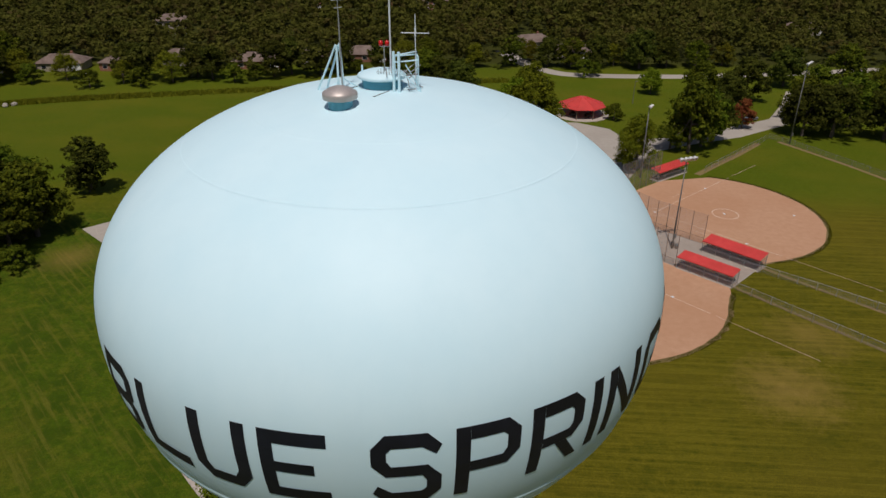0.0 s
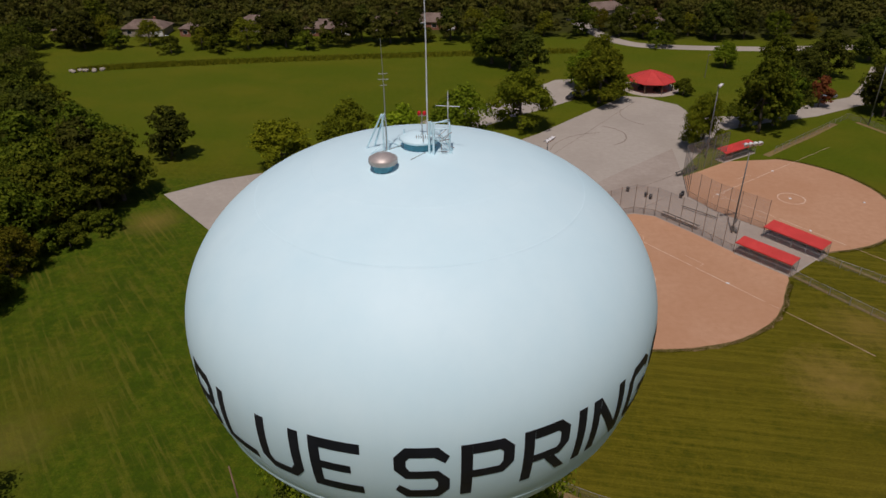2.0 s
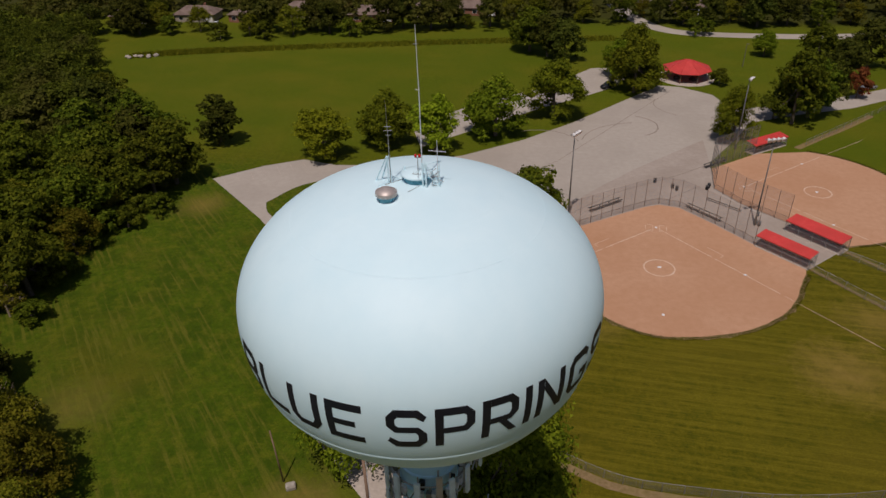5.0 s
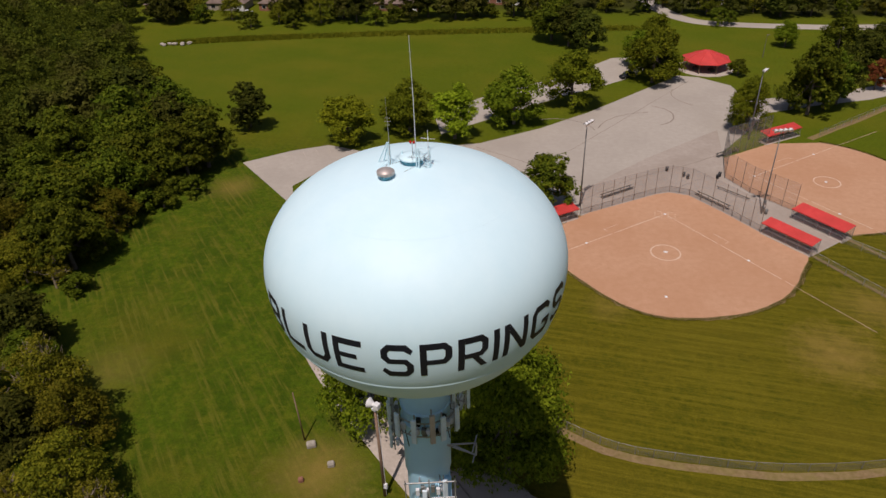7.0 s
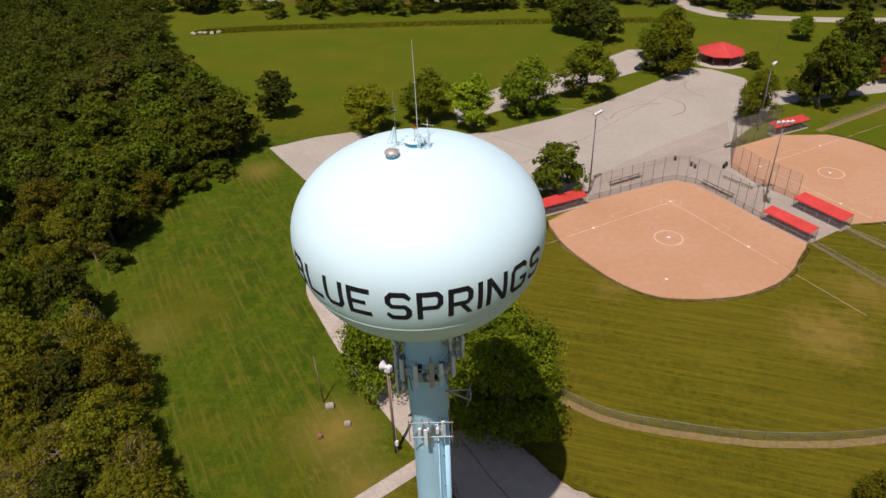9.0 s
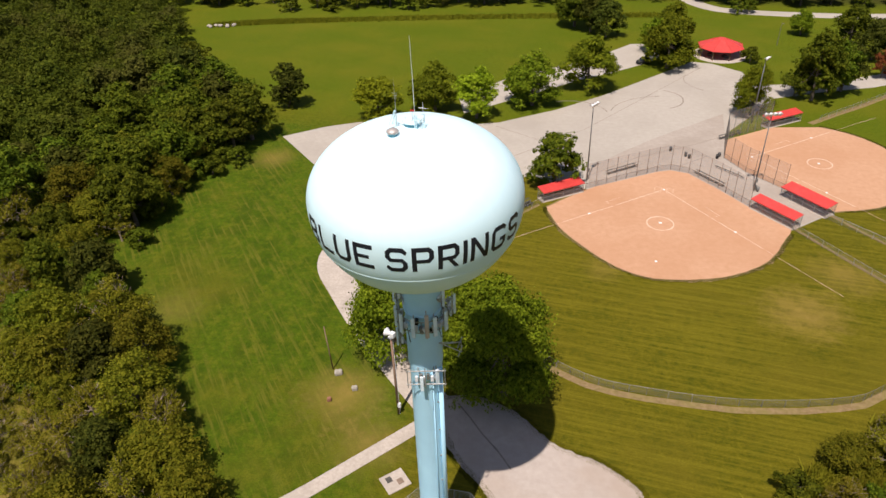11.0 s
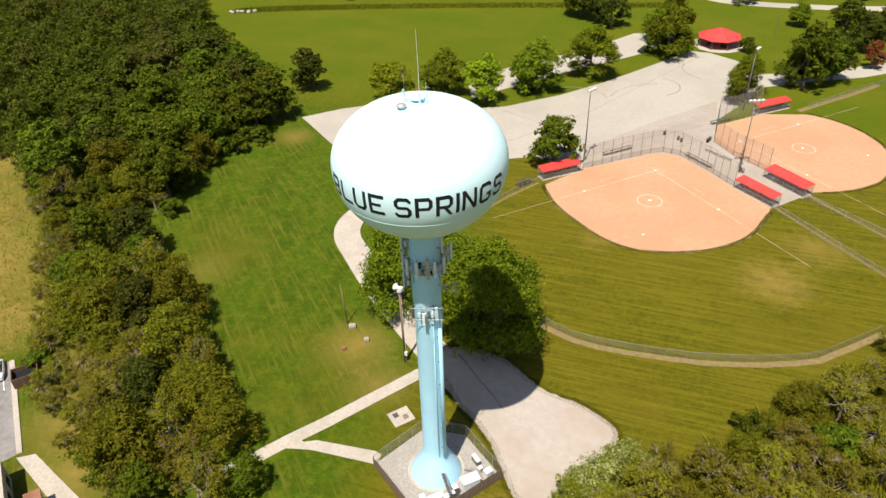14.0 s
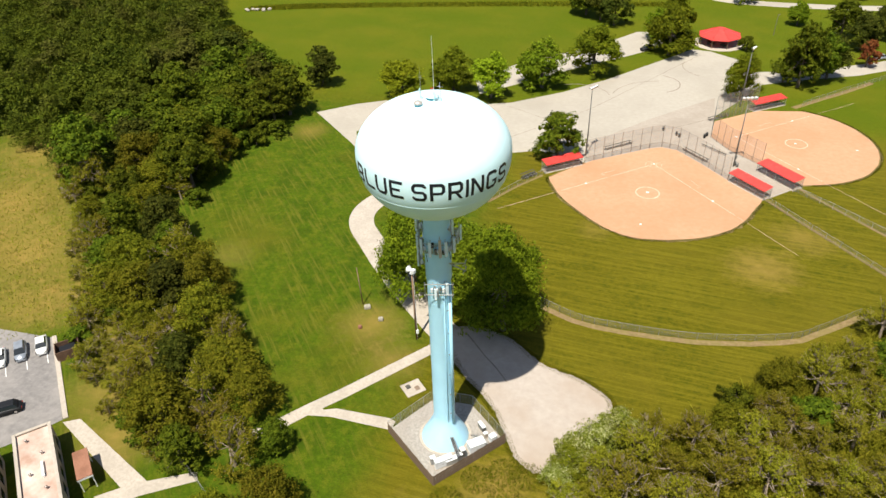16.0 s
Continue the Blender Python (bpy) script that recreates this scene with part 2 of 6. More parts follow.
BROWNWOOD = plain("brown_stained_wood", (0.13, 0.075, 0.05), 0.8, 0, 0.2, 0.25)
GLASS = plain("dark_window_glass", (0.02, 0.025, 0.03), 0.08, 0, 0.6, 0.1)
RUBBER = plain("tyre_rubber", (0.015, 0.015, 0.015), 0.85, 0, 0.2, 0.1)
BEACON = plain("red_beacon_glass", (0.6, 0.01, 0.01), 0.25, 0, 0.5, 0.1)
ALU = plain("domed_aluminium", (0.55, 0.49, 0.45), 0.5, 0.45, 0.5, 0.12, 9.0)
BRICK = surface("brick_far", (0.24, 0.11, 0.07), (0.36, 0.18, 0.12), 8.0, 0.9, 0, 0.1, 0.2, 0.02, 0.5)
SIDING = surface("pale_siding", (0.34, 0.29, 0.235), (0.44, 0.38, 0.31), 3.0, 0.8, 0, 0.2, 0.1, 0.02, 0.3)
SHINGLE = surface("brown_shingles", (0.16, 0.115, 0.095), (0.26, 0.20, 0.165), 2.0, 0.95, 0, 0.1, 0.3, 0.03, 0.3)
ROOFFLAT = surface("stained_flat_roof", (0.40, 0.26, 0.20), (0.66, 0.55, 0.48), 0.35, 0.95, 0, 0.1, 0.15, 0.02, 0.2, (0.33, 0.19, 0.14), "World")
ROCK = surface("pale_limestone", (0.28, 0.25, 0.20), (0.50, 0.46, 0.39), 2.0, 0.95, 0, 0.1, 0.5, 0.1, 0.4)


def tank_paint():
    m, n, l, b = material("tank_paint", 0.55, 0, 0.35)
    fine = noise_tex(n, l, 0.5, 5, 0.6)
    streak = noise_tex(n, l, 1.0, 4, 0.6, "Object", (1.6, 1.6, 0.12))
    col = ramp(n, l, fine, [(0.3, (0.625, 0.866, 0.930)), (0.7, (0.675, 0.898, 0.950))])
    col = blend(n, l, ramp(n, l, streak, [(0.5, (0, 0, 0)), (0.8, (0.35, 0.35, 0.35))]), col, (0.61, 0.835, 0.895))
    l.new(col, b.inputs["Base Color"])
    bump(n, l, b, noise_tex(n, l, 0.7, 3), 0.06, 0.03)
    return m


TANK = tank_paint()
TEAL = plain("teal_blue_paint", (0.13, 0.47, 0.60), 0.5, 0, 0.4, 0.12)
COLUMN = surface("column_paint", (0.42, 0.72, 0.88), (0.47, 0.77, 0.92), 0.8, 0.42, 0, 0.4, 0.04, 0.02, 0.3, (0.39, 0.67, 0.83), stretch=(1, 1, 0.15))


def mesh_fence():
    """Woven wire: a fine diamond mesh, open between the wires."""
    m, n, l, b = material("chain_link_wire", 0.5, 0.6, 0.4)
    b.inputs["Base Color"].default_value = (0.46, 0.46, 0.45, 1)
    t = n.new("ShaderNodeBsdfTransparent")
    mix = n.new("ShaderNodeMixShader")
    mix.inputs["Fac"].default_value = 0.22
    l.new(t.outputs["BSDF"], mix.inputs[1])
    l.new(b.outputs["BSDF"], mix.inputs[2])
    l.new(mix.outputs["Shader"], n["Material Output"].inputs["Surface"])
    return m


LINK = mesh_fence()


# ---- mesh helpers ----
def bm_box(bm, c, s, m=None, bevel=0.0):
    r = bmesh.ops.create_cube(bm, size=1.0, matrix=(m or Matrix()) @ Matrix.Translation(c) @ Matrix.Diagonal((*s, 1)))
    if bevel:
        es = {e for v in r["verts"] for e in v.link_edges}
        bmesh.ops.bevel(bm, geom=list(es), offset=bevel, segments=2, affect="EDGES", profile=0.5)
    return bm


def bm_tube(bm, p, q, r0, r1=None, n=8):
    p, q = Vector(p), Vector(q)
    d = q - p
    m = Matrix.Translation((p + q) / 2) @ d.to_track_quat("Z", "Y").to_matrix().to_4x4()
    bmesh.ops.create_cone(bm, cap_ends=True, segments=n, radius1=r0, radius2=r0 if r1 is None else r1, depth=d.length, matrix=m)
    return bm


def bm_lathe(bm, profile, n=48, c=(0, 0)):
    rings = []
    for r, z in profile:
        if r < 1e-4:
            rings.append([bm.verts.new((c[0], c[1], z))])
        else:
            rings.append([bm.verts.new((c[0] + r * math.cos(a), c[1] + r * math.sin(a), z)) for a in (2 * math.pi * k / n for k in range(n))])
    for a, b in zip(rings, rings[1:]):
        for k in range(n):
            j = (k + 1) % n
            if len(a) == 1 and len(b) > 1:
                bm.faces.new((a[0], b[j], b[k]))
            elif len(b) == 1 and len(a) > 1:
                bm.faces.new((a[k], a[j], b[0]))
            elif len(a) > 1:
                bm.faces.new((a[k], a[j], b[j], b[k]))
    return bm


def bm_slab(bm, outline, z0, z1):
    lo = [bm.verts.new((x, y, z0)) for x, y in outline]
    hi = [bm.verts.new((x, y, z1)) for x, y in outline]
    bm.faces.new(hi)
    bm.faces.new(lo[::-1])
    for k in range(len(lo)):
        j = (k + 1) % len(lo)
        bm.faces.new((lo[k], lo[j], hi[j], hi[k]))
    bmesh.ops.recalc_face_normals(bm, faces=bm.faces)
    return bm


def bm_strip(bm, pts, width, z0, z1):
    """A band of even width along a line of points."""
    left, right = [], []
    for k, p in enumerate(pts):
        a, b = Vector(pts[max(k - 1, 0)]), Vector(pts[min(k + 1, len(pts) - 1)])
        d = (b - a).normalized()
        w = Vector((-d.y, d.x)) * width / 2
        left.append(Vector(p) + w)
        right.append(Vector(p) - w)
    return bm_slab(bm, [tuple(v) for v in left + right[::-1]], z0, z1)


def curve_pts(pts, n=8):
    """Points on a smooth line through the given ones."""
    v = [Vector(p) for p in pts]
    v = [2 * v[0] - v[1]] + v + [2 * v[-1] - v[-2]]
    out = []
    for a, b, c, d in zip(v, v[1:], v[2:], v[3:]):
        for k in range(n):
            t = k / n
            out.append(tuple(0.5 * (2 * b + (c - a) * t + (2 * a - 5 * b + 4 * c - d) * t * t + (3 * b - a - 3 * c + d) * t ** 3)))
    out.append(tuple(v[-2]))
    return out


def mesh_of(name, bm, mat, smooth=False):
    me = bpy.data.meshes.new(name)
    bm.to_mesh(me)
    bm.free()
    me.materials.append(mat)
    if smooth:
        me.polygons.foreach_set("use_smooth", [True] * len(me.polygons))
    return me


def part(name, bm, mat, parent, label="", smooth=False):
    ob = new(name, mesh_of(name, bm, mat, smooth))
    ob.parent = parent
    return tagged(ob, label)


def piece(name, me, parent, m=None, label=""):
    ob = new(name, me)
    ob.parent = parent
    if m is not None:
        ob.matrix_local = m
    return tagged(ob, label)


def thing(name, label, category, m=None, group=""):
    ob = new(name)
    ob.empty_display_size = 0.3
    if m is not None:
        ob.matrix_basis = m
    return tagged(ob, label, category, group)


def setting(name, bm, mat, label, category, smooth=False):
    return tagged(new(name, mesh_of(name, bm, mat, smooth)), label, category, "", "structure")


B = bmesh.new
rng = random.Random(7)


def wobble(pts, amount, seed=0):
    r = random.Random(seed)
    return [(x + r.uniform(-amount, amount), y + r.uniform(-amount, amount)) for x, y in pts]


# ---- ground and paved surfaces ----
def ground():
    bm = B()
    xs = [-3000, -800, -300, -150, -75, 0, 75, 150, 300, 800, 3000]
    vs = [[bm.verts.new((x, y + 100, 0)) for x in xs] for y in xs]
    for a, b in zip(vs, vs[1:]):
        for k in range(len(xs) - 1):
            bm.faces.new((a[k], a[k + 1], b[k + 1], b[k]))
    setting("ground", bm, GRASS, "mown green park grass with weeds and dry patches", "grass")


ground()
LOT = [(-63.2, 95), (-55, 102.3), (-47.7, 106.5), (-40, 104.5), (-33, 105.2), (-14.4, 112.3), (-2, 122.5), (8.8, 134.2), (20, 149), (31.6, 164.3), (37, 163.5),
       (44.4, 157.9), (47, 148), (62, 152), (74, 158.5), (90, 168), (99, 182), (108, 199), (112, 197), (103, 179), (93, 163), (76, 151.5), (62, 145.5), (50, 139), (44.5, 128), (36.4, 113.5),
       (36.6, 102.6), (40.4, 96.8), (46.5, 90.8), (53.6, 82.4), (46.2, 75.2), (38.8, 81.6), (33.5, 87.8), (28.3, 93.3), (25, 94.2), (22.3, 92.8), (16.5, 88.3), (9.3, 82.9),
       (3, 83.5), (-2, 86.5), (-8, 84), (-18, 76), (-24, 69), (-33, 66), (-38, 70), (-47, 80)]
setting("parking_lot", bm_slab(B(), LOT, -0.1, 0.03), ASPHALT, "pale worn asphalt parking lot with cracks", "parking lot")
PLAZA = surface("plaza_concrete", (0.335, 0.287, 0.24), (0.41, 0.355, 0.30), 1.0, 0.95, 0, 0.15, 0.05, 0.02, 0.12, (0.30, 0.25, 0.205), "World")
setting("plaza", bm_slab(B(), [(8.5, 92.2), (14.3, 100.5), (21.5, 109.6), (29.3, 118.1), (37.5, 127.0)] + [(37.0, 112.0), (36.6, 102.6), (40.4, 96.8), (46.5, 90.8), (53.4, 82.4), (46.2, 75.6), (38.8, 81.8), (33.5, 88.0), (28.3, 93.5), (25, 94.4), (22.3, 93.0), (16.5, 88.5), (9.3, 83.1)], -0.1, 0.034), PLAZA,
        "brownish worn concrete plaza behind the backstops", "paving")
setting("parking_lot_far", bm_slab(B(), [(-24, 116), (-17.6, 123), (-8, 133.5), (2, 144.5), (10.6, 152.2), (19.7, 161.5), (24, 170), (21, 179.5), (14, 178), (8.5, 170), (0, 159), (-17.6, 142.2), (-28, 127)], -0.1, 0.03), ASPHALT,
        "pale asphalt parking bay behind trees", "parking lot")
setting("lot_island", bm_slab(B(), curve_pts([(-48.2, 86), (-46, 82), (-40, 78), (-30, 76), (-24, 84), (-26, 96), (-34, 99), (-43.5, 94.5), (-48.2, 86)], 4)[:-1], -0.05, 0.14), GRASS, "raised grass island with kerb in the lot", "kerb")
DRIVE = curve_pts([(-24, 66), (-29.3, 60), (-32.2, 53), (-31.2, 47), (-26.5, 41), (-20, 33.5), (-12, 25.5), (-4, 18.2), (2.5, 12.5), (7, 8)], 6)
setting("drive", bm_strip(B(), DRIVE, 5.0, -0.1, 0.04), CONCRETE, "curving pale concrete service drive", "driveway")
APRON = curve_pts([(-5.5, 21.5), (-1, 22.6), (4.3, 21.3), (10.5, 16.9), (15.5, 15.4), (18.5, 14.0), (21.2, 11.8), (21, 8.5), (18.8, 4), (14.0, -2.8), (10.4, -1.7), (8.0, 1.8), (5.5, 5.8), (2.9, 8.6), (-0.5, 11.5), (-3.5, 15.5)], 12)
setting("gravel_apron", bm_slab(B(), wobble(APRON, 0.12, 3), -0.1, 0.045), GRAVEL, "pale gravel turning area beside the tower", "gravel")
setting("sidewalk_1", bm_strip(B(), [(-26.5, -8), (-23, -4.2), (-20, -0.4), (-16.5, 3.6), (-7.1, 15.4), (-5.6, 17.4)], 1.95, -0.1, 0.05), CONCRETE, "pale concrete footpath", "footpath")
setting("sidewalk_2", bm_slab(B(), [(-18.0, -0.2), (-16.4, 0.5), (-8.3, 0.75), (-7.4, 0.4), (-7.4, -1.2), (-16.5, -1.15), (-19.6, -1.7), (-20.9, -1.5), (-19.2, 0.4)], -0.1, 0.046), CONCRETE, "short concrete footpath to the tower compound", "footpath")
COMPOUND = [(-7.8, -1.4), (0.7, -8.2), (8.1, 0.9), (2.2, 6.1), (-3.3, 5.9)]
setting("compound_slab", bm_slab(B(), COMPOUND, -0.1, 0.07), YARD, "stained concrete and gravel compound floor", "paving")
setting("road", bm_strip(B(), curve_pts([(24, 262), (30, 240), (38, 225), (50, 219.5), (78, 218.5), (100, 221), (160, 232), (260, 260)], 6), 6.0, -0.1, 0.03), ASPHALT, "pale park road beyond the lawn", "road")


TYRE = surface("tyre_marks", (0.17, 0.14, 0.115), (0.30, 0.25, 0.205), 1.0, 0.95, 0, 0.1, 0.05, 0.01, 0.4, (0.33, 0.275, 0.225), "World")


def arc(cx, cy, r, a0, a1, n):
    return [(cx + r * math.cos(radians(a0 + (a1 - a0) * k / n)), cy + r * math.sin(radians(a0 + (a1 - a0) * k / n))) for k in range(n + 1)]

for k, (pts, w) in enumerate(((arc(22, 134, 6.5, -60, 75, 14), 0.3), (arc(2, 120, 9, 20, 120, 14), 0.22), (arc(25, 122, 14, 100, 170, 14), 0.2), ([(8, 88), (18, 99), (30, 108), (36, 113)], 0.18), ([(-45, 84), (-30, 104)], 0.14), ([(-20, 80), (6, 112), (34, 160)], 0.12),
                              ([(26, 96), (33, 103)], 0.14), (arc(38, 150, 9, 160, 240, 10), 0.2), ([(-15, 110), (4, 100), (9, 96)], 0.12))):
    setting("tyre_mark_%d" % (k + 1), bm_strip(B(), wobble(pts, 0.12, k), w, 0.0, 0.036), TYRE, "dark crack or tyre mark on the asphalt", "marking")


setting("drive_crack", bm_strip(B(), wobble([(-2.6, 21.0), (-0.6, 18.9), (1.6, 16.5), (3.8, 14.1), (5.9, 11.9)], 0.15, 4), 0.22, 0.0, 0.05), TYRE, "dark crack along the gravel drive", "marking")


def ball_field(number, home, turn, outline, edge):
    """A softball infield: clay, chalked lines, pitcher's circle, bases. turn: the way from home to the circle, in degrees."""
    setting("infield_edge_%d" % number, bm_slab(B(), wobble(edge, 0.3, number), -0.1, 0.016), CLAYEDGE, "worn earth edge round the clay infield", "infield")
    setting("infield_%d" % number, bm_slab(B(), wobble(outline, 0.12, number + 5), -0.1, 0.04), CLAY, "smooth orange clay softball infield", "infield")
    h = Matrix.Translation((*home, 0)) @ Matrix.Rotation(radians(turn), 4, "Z")
    bm = B()
    ring = [[bm.verts.new(h @ Vector((13.2 + r * math.cos(a), r * math.sin(a), z))) for a in (2 * math.pi * k / 40 for k in range(40))] for r, z in ((2.5, 0.046), (2.26, 0.046))]
    for k in range(40):
        bm.faces.new((ring[0][k], ring[0][(k + 1) % 40], ring[1][(k + 1) % 40], ring[1][k]))
    setting("pitching_circle_%d" % number, bm, CHALK, "white chalk pitching circle", "chalk line")
    for s in (-1, 1):
        bm = B()
        for a, b in ((1.0, 12.0), (12.6, 24.5), (25.2, 40.0)):
            bm_box(bm, ((a + b) / 2, 0, 0.044), (b - a, 0.14 if a < 25 else 0.07, 0.006), h @ Matrix.Rotation(s * radians(45), 4, "Z"))
        setting("foul_line_%d" % (2 * number + (s > 0)), bm, CHALK, "faded white chalk foul line", "chalk line")
    # the batter's boxes, half scuffed away, and the short coach's box lines
    boxes = [(bx, s * by, lx, ly) for s in (-1, 1) for bx, by, lx, ly in ((0.3, 0.55, 2.0, 0.09), (0.2, 1.75, 1.5, 0.09), (1.35, 1.15, 0.09, 1.2), (-0.9, 1.0, 0.09, 0.9))]
    bm = B()
    for bx, by, lx, ly in boxes:
        bm_box(bm, (bx, by, 0.044), (lx, ly, 0.006), h)
    for s in (-1, 1):
        bm_box(bm, (11.0, s * 1.9, 0.044), (3.4, 0.09, 0.006), h @ Matrix.Rotation(s * radians(45), 4, "Z"))
        bm_box(bm, (12.7, s * 1.5, 0.044), (0.09, 0.9, 0.006), h @ Matrix.Rotation(s * radians(45), 4, "Z"))
    setting("batting_box_%d" % number, bm, CHALK, "scuffed white chalk batting box lines", "chalk line")
    for k, (x, y) in enumerate(((0, 0), (13.0, 0))):
        b = thing("home_plate" if k == 0 else "pitching_plate", "small white rubber plate set in the clay", "plate", h @ Matrix.Translation((x, y, 0.04)), "plates")
        part("plate", bm_box(B(), (0, 0, 0.015), (0.43, 0.43 if k == 0 else 0.6, 0.03)), WHITE, b)
    for d, a in ((18.3, -45), (18.3, 45), (25.9, 0)):
        b = thing("base", "white square base on the clay", "base", h @ Matrix.Rotation(radians(a), 4, "Z") @ Matrix.Translation((d, 0, 0.04)), "bases")
        part("cushion", bm_box(B(), (0, 0, 0.04), (0.4, 0.4, 0.08), None, 0.02), WHITE, b)


CURVE = curve_pts([(45.2, 73.6), (43.6, 70.0), (41.4, 65.2), (37.8, 60.8), (32.4, 57.2), (26.0, 55.2), (20.5, 55.0), (15.5, 57.2), (10.4, 61.6), (5.6, 67.0), (2.6, 72.4), (2.0, 74.4)], 4)
ball_field(1, (23.7, 85.7), -93.0, CURVE + [(5.5, 79.0), (10.3, 84.2), (16.2, 88.7), (22.4, 93.2), (25, 94.5), (28.5, 93.6), (34, 88.0), (39.1, 81.7), (45.8, 75.7)],
           [(x + (x - 24) * 0.022, y - 0.5) for x, y in CURVE] + [(8, 84), (24, 95), (39, 82)])
ball_field(2, (41.8, 104.0), -3.0, arc(52.0, 103.6, 20.1, -78, 72, 40) + [(47.6, 120.6), (37.2, 112), (36.2, 102.6), (40, 96.7), (46.2, 90.6), (53.5, 82.9)],
           arc(52.0, 103.6, 20.65, -78, 72, 40) + [(47.6, 120.6), (37.2, 112), (54, 83)])


# ---- the water tower ----
A_R, C_TOP, C_LOW, Z_EQ, POW = 7.943, 5.376, 6.933, 43.417, 0.974


def tank_radius(z):
    c = C_TOP if z > Z_EQ else C_LOW
    return A_R * max(1 - abs((z - Z_EQ) / c) ** (2 / POW), 0.0) ** (POW / 2)


def tank_point(az, z, out=0.0):
    r = tank_radius(z) + out
    return Vector((r * math.sin(radians(az)), -r * math.cos(radians(az)), z))


def water_tower():
    t = thing("water_tower", "pale blue spheroid water tower on a slender column, lettered BLUE SPRINGS", "water tower")
    prof = [(0.0, Z_EQ + C_TOP)]
    for k in range(1, 60):
        th = math.pi / 2 - k * (math.pi / 2 + 1.35) / 60
        s, c = math.sin(th), math.cos(th)
        z = Z_EQ + (C_TOP if s > 0 else C_LOW) * math.copysign(abs(s) ** POW, s)
        r = A_R * abs(c) ** POW
        if r < 1.55 and s < 0:
            break
        prof.append((r, z))
    prof.append((1.5, prof[-1][1] - 0.06))
    tank = part("tank", bm_lathe(B(), prof, 128), TANK, t, "pale blue glossy painted tank", True)
    bm = B()
    bm_lathe(bm, [(tank_radius(40.95) - 0.01, 40.95), (tank_radius(40.82) + 0.03, 40.85), (tank_radius(40.82) + 0.032, 40.80), (tank_radius(40.74) - 0.01, 40.74)], 128)
    part("seam_ring", bm, TANK, tank, "thin raised ring low on the tank", True)
    for z in (47.52, 48.31):
        r = tank_radius(z)
        part("weld_seam", bm_lathe(B(), [(r + 0.03, z - 0.014), (r + 0.004, z + 0.004), (r - 0.04, z + 0.012)], 96), TANK, tank, "", True)
    # column
    col = [(1.5, 36.7), (1.5, 27.3), (1.4, 26.8), (1.4, 4.6), (1.45, 4.2), (1.62, 3.5), (2.1, 2.4), (2.75, 1.1), (3.12, 0.35), (3.22, 0.06), (3.22, 0.0)]
    column = part("column", bm_lathe(B(), col, 64), COLUMN, t, "blue painted steel column with a flared foot", True)
    part("foundation_ring", bm_lathe(B(), [(3.2, 0.0), (3.2, 0.16), (3.55, 0.15), (3.55, 0.0)], 64), CONCRETE, column)
    for z in (33.9, 31.2, 24.0, 19.5, 15.0, 10.5, 6.2):
        r = 1.5 if z > 27.5 else 1.4
        part("weld_seam", bm_lathe(B(), [(r - 0.005, z - 0.025), (r + 0.012, z), (r - 0.005, z + 0.025)], 64), COLUMN, column, "", True)
    # overflow pipe, cable runs and ladder along the column
    for az, r, d in ((64, 0.21, 1.62), (38, 0.05, 1.46), (80, 0.05, 1.48)):
        x, y = d * math.sin(radians(az)), -d * math.cos(radians(az))
        part("riser_pipe", bm_tube(B(), (x, y, 3.6), (x, y, 26.9), r, n=10), COLUMN, column, "", True)
    for k in range(7):
        az = 64
        x, y = 1.46 * math.sin(radians(az)), -1.46 * math.cos(radians(az))
        part("pipe_bracket", bm_box(B(), (x, y, 5.5 + 3.5 * k), (0.42, 0.42, 0.08)), STEEL, column)
    # lettering
    letters(tank)
    return t


# strokes of the lettering on a grid 1 wide and 1 high, as closed outlines
S_ = 0.215


